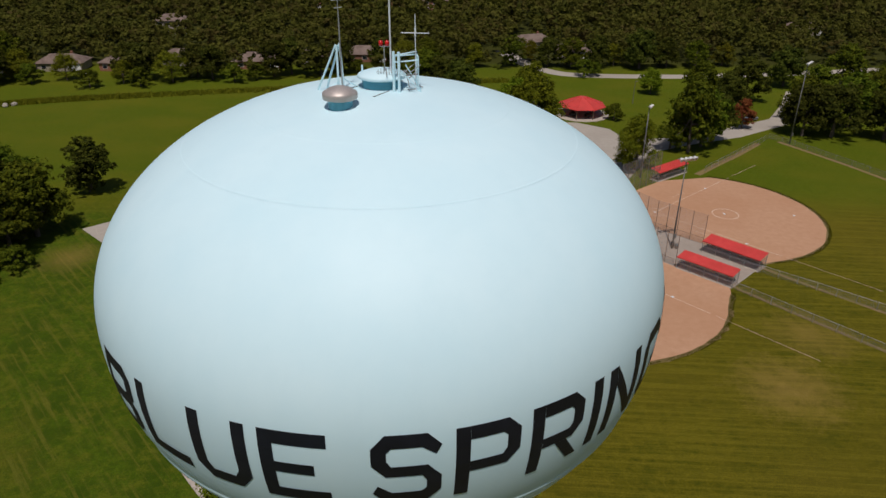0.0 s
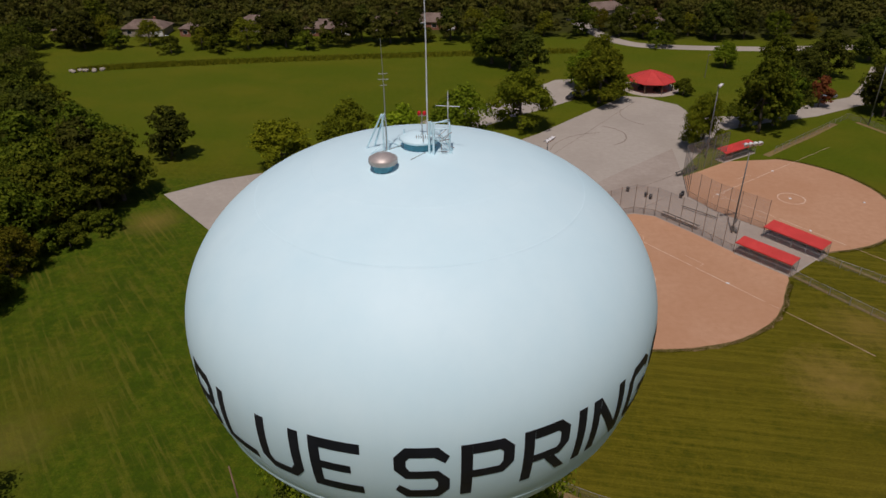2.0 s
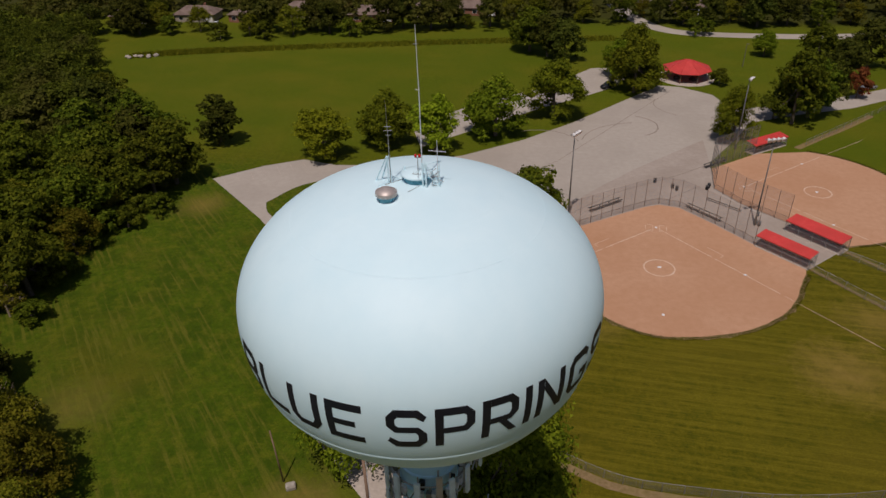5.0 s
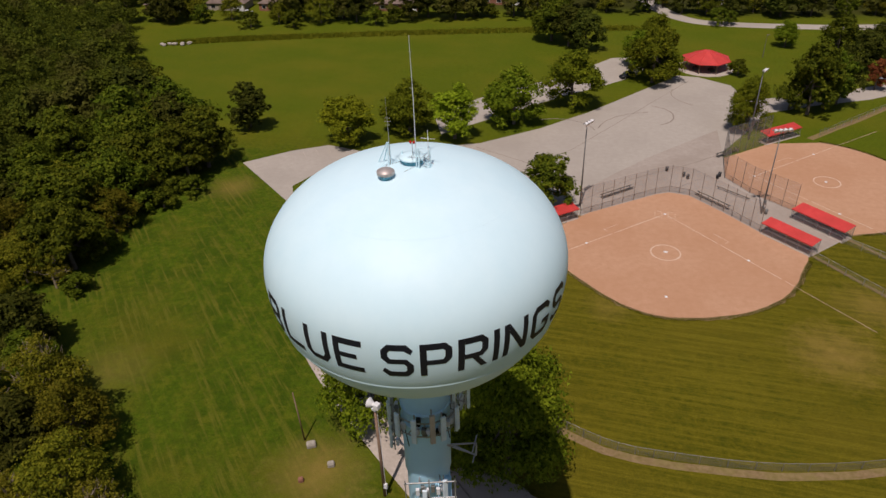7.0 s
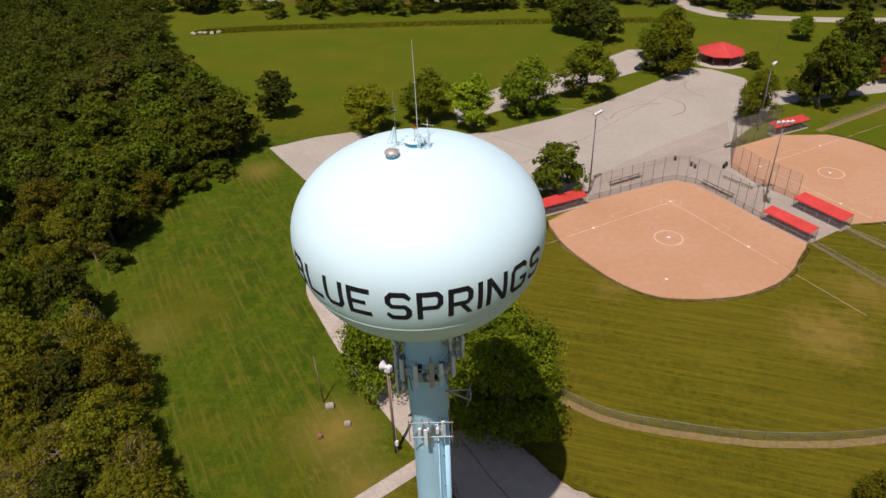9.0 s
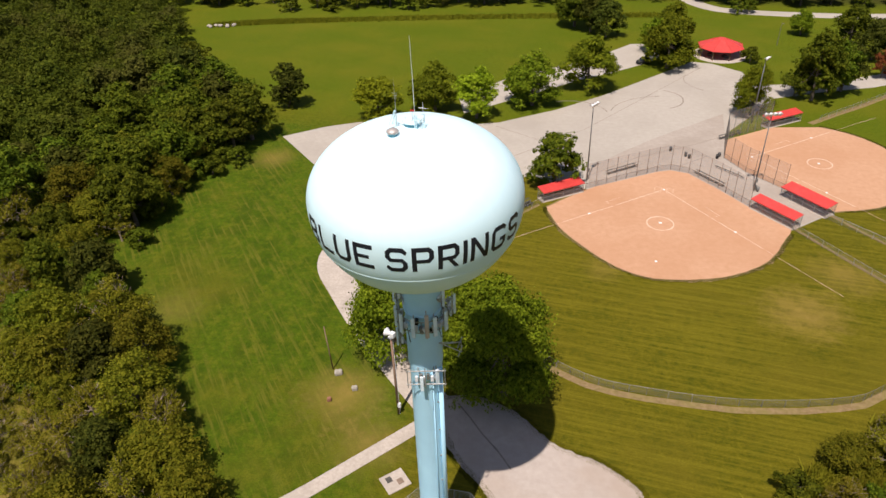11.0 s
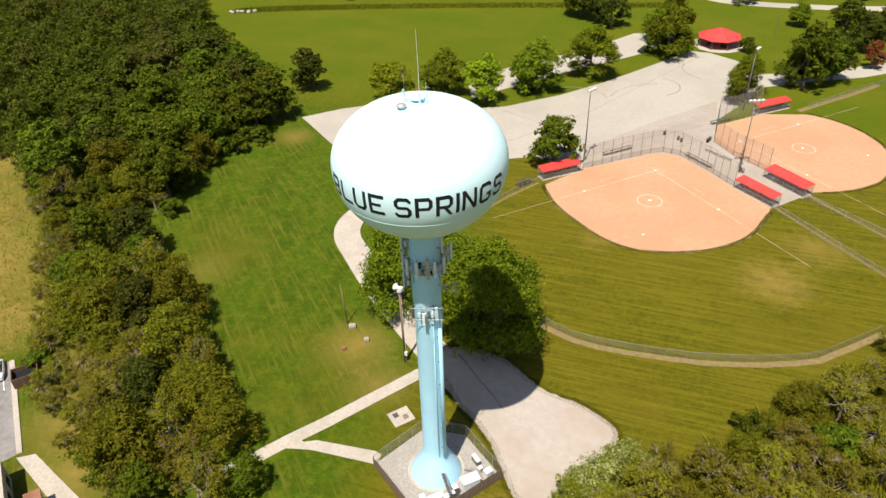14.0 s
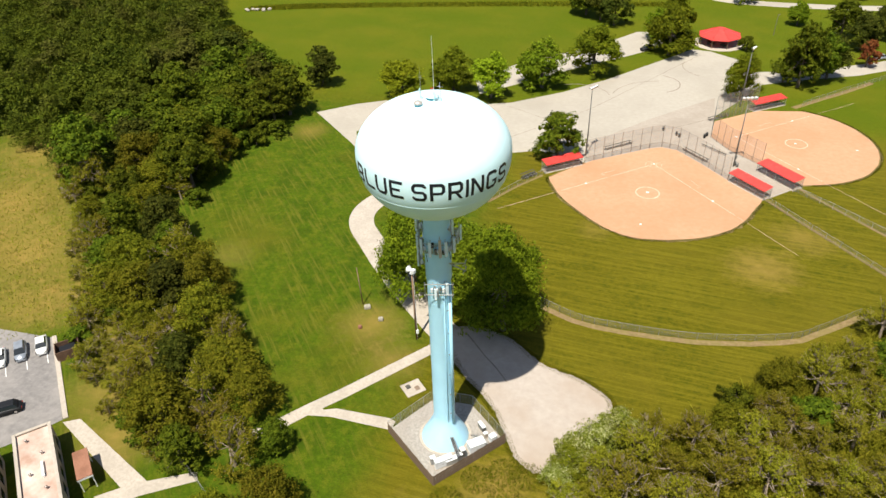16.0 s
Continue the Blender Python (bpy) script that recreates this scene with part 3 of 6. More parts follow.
def glyph(ch):
    w = S_
    v = 0.172
    if ch == "L":
        return [[(0, 0), (1, 0), (1, v), (w, v), (w, 1), (0, 1)]]
    if ch == "I":
        return [[(0, 0), (w, 0), (w, 1), (0, 1)]]
    if ch == "E":
        return [[(0, 0), (w, 0), (w, 1), (0, 1)], [(w, 0), (1, 0), (1, v), (w, v)], [(w, 0.43), (0.8, 0.43), (0.8, 0.58), (w, 0.58)], [(w, 1 - v), (1, 1 - v), (1, 1), (w, 1)]]
    if ch == "U":
        return [[(0, 1), (0, 0.22), (w, 0.29), (w, 1)], [(0, 0.22), (0.22, 0), (0.3, v), (w, 0.29)], [(0.22, 0), (0.78, 0), (0.7, v), (0.3, v)], [(0.78, 0), (1, 0.22), (1 - w, 0.29), (0.7, v)], [(1 - w, 1), (1 - w, 0.29), (1, 0.22), (1, 1)]]
    if ch in "PR":
        s = [[(0, 0), (w, 0), (w, 1), (0, 1)], [(w, 1 - v), (0.72, 1 - v), (0.8, 1), (w, 1)], [(0.72, 1 - v), (1 - w, 0.78), (1, 0.84), (0.8, 1)],
             [(1 - w, 0.78), (1 - w, 0.60), (1, 0.54), (1, 0.84)], [(1 - w, 0.60), (0.72, 0.52), (0.8, 0.37), (1, 0.54)], [(w, 0.37), (0.8, 0.37), (0.72, 0.52), (w, 0.52)]]
        return s + ([[(0.46, 0.37), (0.68, 0.37), (1.02, 0), (0.8, 0)]] if ch == "R" else [])
    if ch == "B":
        s = [[(0, 0), (w, 0), (w, 1), (0, 1)]]
        for a, b in ((0.43, 1.0), (0.0, 0.57)):
            s += [[(w, b - v + (0.02 if a else 0)), (0.72, b - v), (0.8, b), (w, b)], [(0.72, b - v), (1 - w, b - 0.2), (1, b - 0.15), (0.8, b)], [(1 - w, b - 0.2), (1 - w, a + 0.2), (1, a + 0.15), (1, b - 0.15)],
                  [(1 - w, a + 0.2), (0.72, a + v), (0.8, a), (1, a + 0.15)], [(w, a), (0.8, a), (0.72, a + v), (w, a + v)]]
        return s
    if ch == "N":
        return [[(0, 0), (w, 0), (w, 1), (0, 1)], [(1 - w, 0), (1, 0), (1, 1), (1 - w, 1)], [(w, 1), (w, 0.72), (1 - w, 0), (1 - w, 0.28)]]
    if ch == "G":
        return [[(1, 0.86), (0.8, 1), (0.72, 1 - v), (0.9, 0.74)], [(0.2, 1), (0.28, 1 - v), (0.72, 1 - v), (0.8, 1)], [(0, 0.82), (w, 0.76), (0.28, 1 - v), (0.2, 1)], [(0, 0.18), (w, 0.24), (w, 0.76), (0, 0.82)],
                [(0, 0.18), (0.2, 0), (0.28, v), (w, 0.24)], [(0.2, 0), (0.8, 0), (0.72, v), (0.28, v)], [(0.8, 0), (1, 0.18), (1 - w, 0.24), (0.72, v)], [(1, 0.18), (1, 0.5), (1 - w, 0.36), (1 - w, 0.24)], [(0.55, 0.36), (1 - w, 0.36), (1, 0.5), (0.55, 0.5)]]
    if ch == "S":
        return [[(1, 0.84), (0.8, 1), (0.72, 1 - v), (0.92, 0.72)], [(0.2, 1), (0.28, 1 - v), (0.72, 1 - v), (0.8, 1)], [(0, 0.83), (w, 0.77), (0.28, 1 - v), (0.2, 1)], [(0, 0.6), (w, 0.66), (w, 0.77), (0, 0.83)],
                [(0, 0.6), (0.2, 0.43), (0.28, 0.58), (w, 0.66)], [(0.2, 0.43), (0.72, 0.43), (0.8, 0.58), (0.28, 0.58)], [(0.72, 0.43), (1 - w, 0.35), (1, 0.4), (0.8, 0.58)], [(1 - w, 0.35), (1 - w, 0.23), (1, 0.17), (1, 0.4)],
                [(1 - w, 0.23), (0.72, v), (0.8, 0), (1, 0.17)], [(0.2, 0), (0.8, 0), (0.72, v), (0.28, v)], [(0, 0.17), (0.08, 0.29), (0.28, v), (0.2, 0)]]


def letters(tank):
    bottom, top = 41.9, 43.83
    spots = [("B", -52.6), ("L", -39.9), ("U", -27.4), ("E", -14.9), ("S", 1.8), ("P", 14.3), ("R", 26.7), ("I", 39.2), ("N", 43.3), ("G", 55.8), ("S", 68.4)]
    for ch, az in spots:
        w = 10.4
        bm = B()
        for outline in glyph(ch):
            f = bm.faces.new([bm.verts.new((x, y, 0)) for x, y in outline])
        bmesh.ops.recalc_face_normals(bm, faces=bm.faces)
        bmesh.ops.triangulate(bm, faces=bm.faces)
        for _ in range(2):
            bmesh.ops.subdivide_edges(bm, edges=bm.edges, cuts=1, use_grid_fill=True)
        for vert in bm.verts:
            vert.co = tank_point(az + w * vert.co.x, bottom + (top - bottom) * vert.co.y, 0.012)
        bmesh.ops.recalc_face_normals(bm, faces=bm.faces)
        part("letter", bm, LETTER, tank, "black painted capital letter " + ch)


water_tower()


# ---- gear on the tank's roof ----
def roof_gear():
    z = 48.78
    h = thing("roof_hatch", "round teal roof hatch with a pale domed lid", "hatch", pose(0.02, 0.05, z))
    part("drum", bm_lathe(B(), [(0.52, -0.1), (0.52, 0.26), (0.5, 0.3)], 40), TEAL, h, "teal drum", True)
    part("lid", bm_lathe(B(), [(0.62, 0.24), (0.66, 0.28), (0.62, 0.34), (0.35, 0.43), (0.0, 0.47)], 40), TANK, h, "", True)
    for k in range(9):
        part("bird_wire", bm_tube(B(), (-0.05 + 0.07 * k, -0.42, 0.33), (-0.05 + 0.07 * k, -0.40, 0.52 + 0.02 * (k % 3)), 0.006, n=4), DULL, h)
    part("bird_wire", bm_tube(B(), (-0.1, -0.41, 0.46), (0.55, -0.41, 0.46), 0.006, n=4), DULL, h)
    part("lifting_lug", bm_box(B(), (-0.52, 0.1, 0.42), (0.05, 0.05, 0.22), None, 0.01), TANK, h)
    v = thing("roof_vent", "mushroom vent with an aluminium dome on a teal neck", "vent", pose(-0.87, -1.58, 48.64))
    part("neck", bm_lathe(B(), [(0.30, -0.15), (0.30, 0.26)], 36), TEAL, v, "teal neck", True)
    part("cap", bm_lathe(B(), [(0.28, 0.22), (0.415, 0.225), (0.43, 0.24), (0.43, 0.36), (0.42, 0.385), (0.27, 0.475), (0.12, 0.525), (0.0, 0.535)], 40), ALU, v, "shiny aluminium dome", True)
    # A-frame with a whip aerial
    a = thing("aerial_stand", "pale blue A-frame stand with braces on the tank roof", "antenna stand", pose(-1.0, -0.3, 48.7))
    for k, (p, q) in enumerate((((-0.08, 0, -0.05), (-0.08, 0.02, 1.2)), ((0.06, 0, -0.05), (0.0, 0.02, 1.25)), ((-0.72, 0.32, -0.1), (-0.1, 0.03, 1.2)), ((-0.5, 0.5, -0.1), (-0.02, 0.05, 1.2)), ((0.5, 0.45, -0.05), (0.05, 0.05, 0.35)), ((-0.6, -0.35, -0.08), (-0.06, 0, 0.3)))):
        part("strut", bm_tube(B(), p, q, 0.03 if k < 4 else 0.016, n=6), TANK, a)
    part("foot_plate", bm_box(B(), (0, 0, 0.0), (0.3, 0.2, 0.03)), TANK, a)
    w = thing("whip_aerial", "slender grey whip aerial with short cross bars", "antenna", pose(-0.98, -0.33, 48.7))
    part("pole", bm_tube(B(), (0, 0, -0.02), (0.0, 0.0, 2.0), 0.02, 0.016, 8), STEEL, w)
    part("whip", bm_tube(B(), (0, 0, 2.0), (-0.03, 0, 3.5), 0.012, 0.006, 6), STEEL, w)
    for zz, l in ((2.45, 0.28), (2.28, 0.34), (2.1, 0.2)):
        part("cross_bar", bm_tube(B(), (-l / 2, 0.02, zz), (l / 2, -0.02, zz + 0.03), 0.011, n=5), STEEL, w)
    m = thing("radio_mast", "tall thin grey radio mast on the tank roof", "mast", pose(0.28, -0.12, 48.7))
    part("pole", bm_tube(B(), (0, 0, -0.02), (0, 0, 3.4), 0.024, 0.02, 8), GREY, m)
    part("upper_pole", bm_tube(B(), (0, 0, 3.4), (-0.06, 0.0, 6.3), 0.021, 0.010, 6), GREY, m)
    for zz in (3.9, 5.6):
        part("cross_bar", bm_tube(B(), (-0.14, 0, zz), (0.02, 0, zz), 0.012, n=5), STEEL, m)
    b = thing("obstruction_light", "twin red obstruction light on a bracket beside the mast", "warning light", pose(0.14, -0.15, 49.85))
    part("arm", bm_tube(B(), (-0.12, 0, 0), (0.14, 0.02, 0), 0.02, n=6), STEEL, b)
    for x in (-0.1, 0.06):
        part("lens", bm_lathe(B(), [(0.0, 0.0), (0.055, 0.015), (0.06, 0.09), (0.038, 0.14), (0.0, 0.155)], 14, (x, 0)), BEACON, b, "red glass lens", True)
    part("bracket", bm_tube(B(), (-0.02, 0, -0.95), (-0.02, 0, 0.02), 0.016, n=6), STEEL, b)
    f = thing("roof_ladder_frame", "pale blue handrail frame with braces and cables on the tank roof", "railing", pose(0.58, -0.42, 48.74))
    posts = ((-0.2, -0.1), (-0.06, -0.16), (-0.2, 0.35), (0.42, 0.1), (0.36, 0.45))
    for k, (x, y) in enumerate(posts):
        part("post", bm_tube(B(), (x, y, -0.06), (x, y, 1.05 if k < 2 else 0.9), 0.036 if k < 2 else 0.02, n=8), TANK, f)
    for p, q in (((-0.2, -0.1, 0.78), (0.42, 0.1, 0.8)), ((-0.2, -0.1, 0.95), (0.36, 0.45, 0.95)), ((0.42, 0.1, 0.88), (0.36, 0.45, 0.9)), ((-0.06, -0.16, 0.62), (0.5, 0.05, 0.0)), ((0.1, 0.0, 0.7), (0.48, 0.2, 0.02)), ((-0.2, 0.35, 0.85), (0.36, 0.45, 0.88))):
        part("rail", bm_tube(B(), p, q, 0.018, n=6), TANK, f)
    r = random.Random(3)
    for k in range(14):
        p = (r.uniform(-0.75, 0.5), r.uniform(-0.2, 0.5), r.uniform(0.05, 0.5))
        q = (p[0] + r.uniform(-0.35, 0.35), p[1] + r.uniform(-0.2, 0.2), max(0.02, p[2] + r.uniform(-0.3, 0.25)))
        part("cable", bm_tube(B(), p, q, 0.013, n=5), STEEL if k % 3 else DULL, f)
    c = thing("dipole_aerial", "small cross-shaped dipole aerial on a thin pole", "antenna", pose(0.93, -0.25, 48.7))
    part("pole", bm_tube(B(), (0, 0, -0.02), (0, 0, 1.95), 0.013, n=6), GREY, c)
    part("cross_bar", bm_tube(B(), (-0.36, 0.03, 1.5), (0.36, -0.03, 1.5), 0.012, n=6), GREY, c)
    part("sleeve", bm_tube(B(), (0, 0, 1.42), (0, 0, 1.62), 0.022, n=8), GREY, c)
    e = thing("roof_cable", "thin cable lying on the tank roof", "cable", pose(0, 0, 0))
    part("run", bm_tube(B(), (0.25, -0.5, 48.79), (-0.12, -1.05, 48.77), 0.009, n=5), DULL, e)
    part("run", bm_tube(B(), (-0.55, 0.0, 48.8), (-1.2, -0.5, 48.75), 0.009, n=5), DULL, e)


roof_gear()


# ---- antennas on the column ----
def panel_antenna(az, r, z, h=1.85, w=0.32, mat=None, m=None):
    p = thing("panel_antenna", "pale blue-grey vertical panel antenna on a pipe mount", "antenna", Matrix.Rotation(radians(az), 4, "Z") @ Matrix.Translation((0, -r, z)), "panel antennas")
    part("panel", bm_box(B(), (0, 0, 0), (w, 0.16, h), None, 0.03), mat or PANEL, p)
    part("pipe", bm_tube(B(), (0, 0.2, -h * 0.62), (0, 0.2, h * 0.62), 0.045, n=8), STEEL, p)
    for s in (-1, 1):
        part("clamp", bm_box(B(), (0, 0.12, s * h * 0.35), (0.12, 0.2, 0.08)), DULL, p)
    part("remote_unit", bm_box(B(), (0.05, 0.42, -h * 0.2), (0.3, 0.2, 0.5), None, 0.02), GREY, p)
    return p


def antenna_ring(z, r, n=24, name="antenna_platform"):
    t = thing(name, "galvanised antenna ring mount round the blue column", "antenna mount", pose(0, 0, z))
    for zz in (-0.55, 0.55):
        bm = B()
        for k in range(n):
            a, b = 2 * math.pi * k / n, 2 * math.pi * (k + 1) / n
            bm_tube(bm, (r * math.cos(a), r * math.sin(a), zz), (r * math.cos(b), r * math.sin(b), zz), 0.045, n=6)
        part("ring_pipe", bm, STEEL, t)
    part("collar", bm_lathe(B(), [(1.5, -0.75), (1.57, -0.7), (1.57, -0.45), (1.5, -0.4)], 40), COLUMN, t, "blue painted clamp collar", True)
    part("collar", bm_lathe(B(), [(1.5, 0.45), (1.57, 0.5), (1.57, 0.7), (1.5, 0.75)], 40), COLUMN, t, "blue painted clamp collar", True)
    for k in range(12):
        a = radians(30 * k + 12)
        c, s = math.cos(a), math.sin(a)
        part("bracket", bm_tube(B(), (1.5 * c, 1.5 * s, -0.55), (r * c, r * s, 0.55 if k % 2 else -0.55), 0.04, n=6), STEEL, t)
    r_ = random.Random(int(z * 10))
    for k in range(22):
        a = r_.uniform(0, 6.28)
        q = (r * 0.86 * math.cos(a), r * 0.86 * math.sin(a), r_.uniform(-0.9, 0.4))
        part("radio_box", bm_box(B(), q, (0.28, 0.28, r_.uniform(0.3, 0.55)), None, 0.02), (GREY, DULL, BLACK)[k % 3], t, ("", "dark box", "black box")[k % 3])
    for k in range(9):
        a = r_.uniform(0, 6.28)
        p = (1.56 * math.cos(a), 1.56 * math.sin(a), -0.4)
        part("coax_cable", bm_tube(B(), p, (1.55 * math.cos(a + 0.3), 1.55 * math.sin(a + 0.3), -2.3), 0.03, n=5), BLACK, t, "black coaxial cable")
    return t


antenna_ring(32.3, 2.05)
for az, mat in ((-62, None), (-34, None), (-4, None), (24, "BEIGE"), (41, None), (70, None), (118, None), (150, None), (180, None), (212, None), (240, None), (-92, None)):
    panel_antenna(az, 2.3, 32.4 if mat is None else 32.6, 1.9 if mat is None else 2.3, 0.32, BEIGE if mat else None)
for az, z, r in ((-72, 34.6, 2.3), (-88, 34.4, 2.2), (-100, 30.0, 2.5), (-80, 29.6, 2.3), (86, 33.8, 2.75), (75, 34.6, 2.0)):
    panel_antenna(az, r, z, 1.9, 0.24)


def side_frame(az, z, reach):
    t = thing("sector_frame", "triangular steel side-arm frame bolted to the column", "antenna mount", Matrix.Rotation(radians(az), 4, "Z") @ Matrix.Translation((0, 0, z)))
    pts = [(-0.5, -1.45, 0.5), (0.5, -1.45, -0.5), (0, -reach, 0.55), (0, -reach, -0.55)]
    for i, j in ((0, 2), (1, 3), (2, 3), (0, 3), (1, 2)):
        part("tube", bm_tube(B(), pts[i], pts[j], 0.05, n=6), STEEL, t)
    for s in (-0.5, 0.5):
        part("cross_tube", bm_tube(B(), (-0.7, -reach + 0.1, s), (0.7, -reach + 0.1, s), 0.045, n=6), STEEL, t)


for az, z, reach in ((88, 29.2, 3.2), (-95, 29.4, 2.4), (-85, 34.3, 2.1), (84, 33.8, 2.6), (200, 31, 2.6)):
    side_frame(az, z, reach)


def low_mount():
    t = thing("antenna_side_mount", "two-bar steel antenna mount low on the column", "antenna mount", Matrix.Rotation(radians(14), 4, "Z") @ Matrix.Translation((0, 0, 26.7)))
    for zz in (-0.75, 0.75):
        part("rail", bm_tube(B(), (-1.6, -1.85, zz), (1.75, -1.85, zz), 0.055, n=8), STEEL, t)
        part("standoff", bm_tube(B(), (-0.6, -1.3, zz), (-0.6, -1.86, zz), 0.05, n=6), STEEL, t)
        part("standoff", bm_tube(B(), (0.7, -1.2, zz), (0.7, -1.86, zz), 0.05, n=6), STEEL, t)
    for x in (-1.5, 0.0, 1.65):
        part("upright", bm_tube(B(), (x, -1.9, -1.1), (x, -1.9, 1.1), 0.04, n=6), STEEL, t)
    part("cable_tray", bm_box(B(), (0.45, -1.42, -2.0), (0.12, 0.08, 4.2)), COLUMN, t)
    for k in range(5):
        part("radio_box", bm_box(B(), (-0.75 + 0.33 * k, -1.75, -0.2 + 0.25 * (k % 2)), (0.24, 0.2, 0.55), None, 0.02), DULL if k % 2 else GREY, t)


low_mount()
panel_antenna(6, 2.1, 26.2, 1.6, 0.3)
panel_antenna(44, 2.05, 26.7, 1.7, 0.32)


# ---- the compound at the tower's foot ----
def plank_mesh(w, h, d):
    bm = B()
    bm_box(bm, (0, 0, h / 2), (w, d, h))
    for v in bm.verts:
        if v.co.z > h * 0.9 and abs(v.co.x) > w * 0.3:
            v.co.z -= 0.03
    return mesh_of("plank", bm, WOOD)


PLANK = plank_mesh(0.16, 1.85, 0.025)


def board_fence(p, q, name, label):
    p, q = Vector((*p, 0)), Vector((*q, 0))
    d = q - p
    t = thing(name, label, "fence", Matrix.Translation(p) @ Matrix.Rotation(math.atan2(d.y, d.x), 4, "Z"))
    n = int(d.length / 0.175)
    r = random.Random(n)
    for k in range(n):
        piece("plank", PLANK, t, pose(0.09 + k * d.length / n, 0, 0.05 + r.uniform(-0.02, 0.03), 0, r.uniform(-0.8, 0.8), r.uniform(-3, 3)))
    for k in range(int(d.length / 2.4) + 1):
        part("post", bm_box(B(), (min(k * 2.4, d.length), 0.07, 0.95), (0.09, 0.09, 1.9)), RUST, t)
    for z in (0.35, 1.6):
        part("rail", bm_box(B(), (d.length / 2, 0.035, z), (d.length, 0.04, 0.09)), WOOD, t)
    return t


def chain_fence(pts, h, label, post=None, gap=2.5, name="chain_link_fence", rail=True, mesh_from=0.05, rad=0.035, rail_mid=False):
    """Posts, rails and wire mesh along a line of points."""
    t = thing(name, label, "fence")
    post = post or STEEL
    for a, b in zip(pts, pts[1:]):
        a, b = Vector((*a, 0)), Vector((*b, 0))
        d = b - a
        n = max(1, round(d.length / gap))
        for k in range(n + 1 if b == Vector((*pts[-1], 0)) else n):
            p = a.lerp(b, k / n)
            part("post", bm_tube(B(), p, p + Vector((0, 0, h)), rad, n=6), post, t)
        if rail:
            part("top_rail", bm_tube(B(), a + Vector((0, 0, h)), b + Vector((0, 0, h)), rad * 0.75, n=5), post, t)
        if rail_mid:
            part("middle_rail", bm_tube(B(), a + Vector((0, 0, rail_mid)), b + Vector((0, 0, rail_mid)), rad * 0.75, n=5), post, t)
        bm = B()
        v = [bm.verts.new(c) for c in (a + Vector((0, 0, mesh_from)), b + Vector((0, 0, mesh_from)), b + Vector((0, 0, h - 0.02)), a + Vector((0, 0, h - 0.02)))]
        bm.faces.new(v)
        part("wire_mesh", bm, LINK, t, "grey woven wire mesh")
    return t


board_fence((-7.7, -1.6), (0.75, -8.3), "board_fence", "weathered grey-brown board fence round the tower compound")
board_fence((0.85, -8.3), (8.2, 0.75), "board_fence", "weathered reddish-brown board fence round the tower compound")
chain_fence([(8.15, 0.95), (2.3, 6.15), (-3.3, 5.95), (-7.75, -1.3)], 1.9, "grey chain-link fence round the tower compound", gap=2.2)


def cabinet(x, y, turn, s, mat, label):
    t = thing("equipment_cabinet", label, "cabinet", pose(x, y, 0.07, 0, 0, turn))
    part("plinth", bm_box(B(), (0, 0, 0.06), (s[0] + 0.15, s[1] + 0.15, 0.12)), CONCRETE, t)
    part("body", bm_box(B(), (0, 0, 0.12 + s[2] / 2), s, None, 0.03), mat, t)
    part("lid", bm_box(B(), (0, 0, 0.14 + s[2]), (s[0] + 0.1, s[1] + 0.1, 0.06), None, 0.02), WHITE, t)
    n = max(1, int(s[0] / 0.8))
    for k in range(n):
        d = part("door", bm_box(B(), ((k + 0.5 - n / 2) * s[0] / n, -s[1] / 2 - 0.012, 0.12 + s[2] / 2), (s[0] / n - 0.06, 0.025, s[2] - 0.12)), mat, t)
        part("handle", bm_box(B(), ((k + 0.85 - n / 2) * s[0] / n, -s[1] / 2 - 0.04, 0.12 + s[2] / 2), (0.04, 0.04, 0.18)), BLACK, d)


cabinet(1.2, -5.0, 40, (2.4, 0.7, 1.3), GREY, "long pale grey telecom cabinet in the compound")
cabinet(2.3, -4.3, 40, (2.0, 0.6, 0.9), STEEL, "low steel telecom cabinet in the compound")
cabinet(4.7, -1.3, 40, (2.2, 1.2, 1.3), GREY, "square pale equipment shelter in the compound")
cabinet(6.5, 0.5, 50, (0.9, 0.7, 1.1), GREY, "small grey cabinet beside the fence")
cabinet(3.3, -3.2, 40, (0.6, 0.6, 1.7), DULL, "tall dark steel cabinet beside the tower foot")
cabinet(4.6, 2.1, -45, (1.3, 0.45, 0.9), DULL, "low grey power cabinet in the compound")
cabinet(3.1, -3.9, 40, (0.7, 0.45, 1.4), DULL, "dark battery cabinet behind the fence")
cabinet(-0.2, -5.1, 40, (0.6, 0.5, 1.2), STEEL, "narrow steel cabinet at the fence corner")
cabinet(5.4, 0.9, 50, (0.5, 0.4, 0.8), BEIGE, "small beige meter cabinet in the compound")


def pipe_rack():
    t = thing("pipe_rack", "low steel pipe rack on the compound floor", "rack")
    for k in range(4):
        part("pipe", bm_tube(B(), (3.6 + 0.25 * k, 0.6 + 0.2 * k, 0.35), (5.6 + 0.15 * k, -0.6 + 0.2 * k, 0.35), 0.05, n=6), STEEL, t)
    for x, y in ((3.9, 0.7), (5.6, -0.3)):
        part("trestle", bm_box(B(), (x, y, 0.19), (0.9, 0.08, 0.26), None), DULL, t)


pipe_rack()


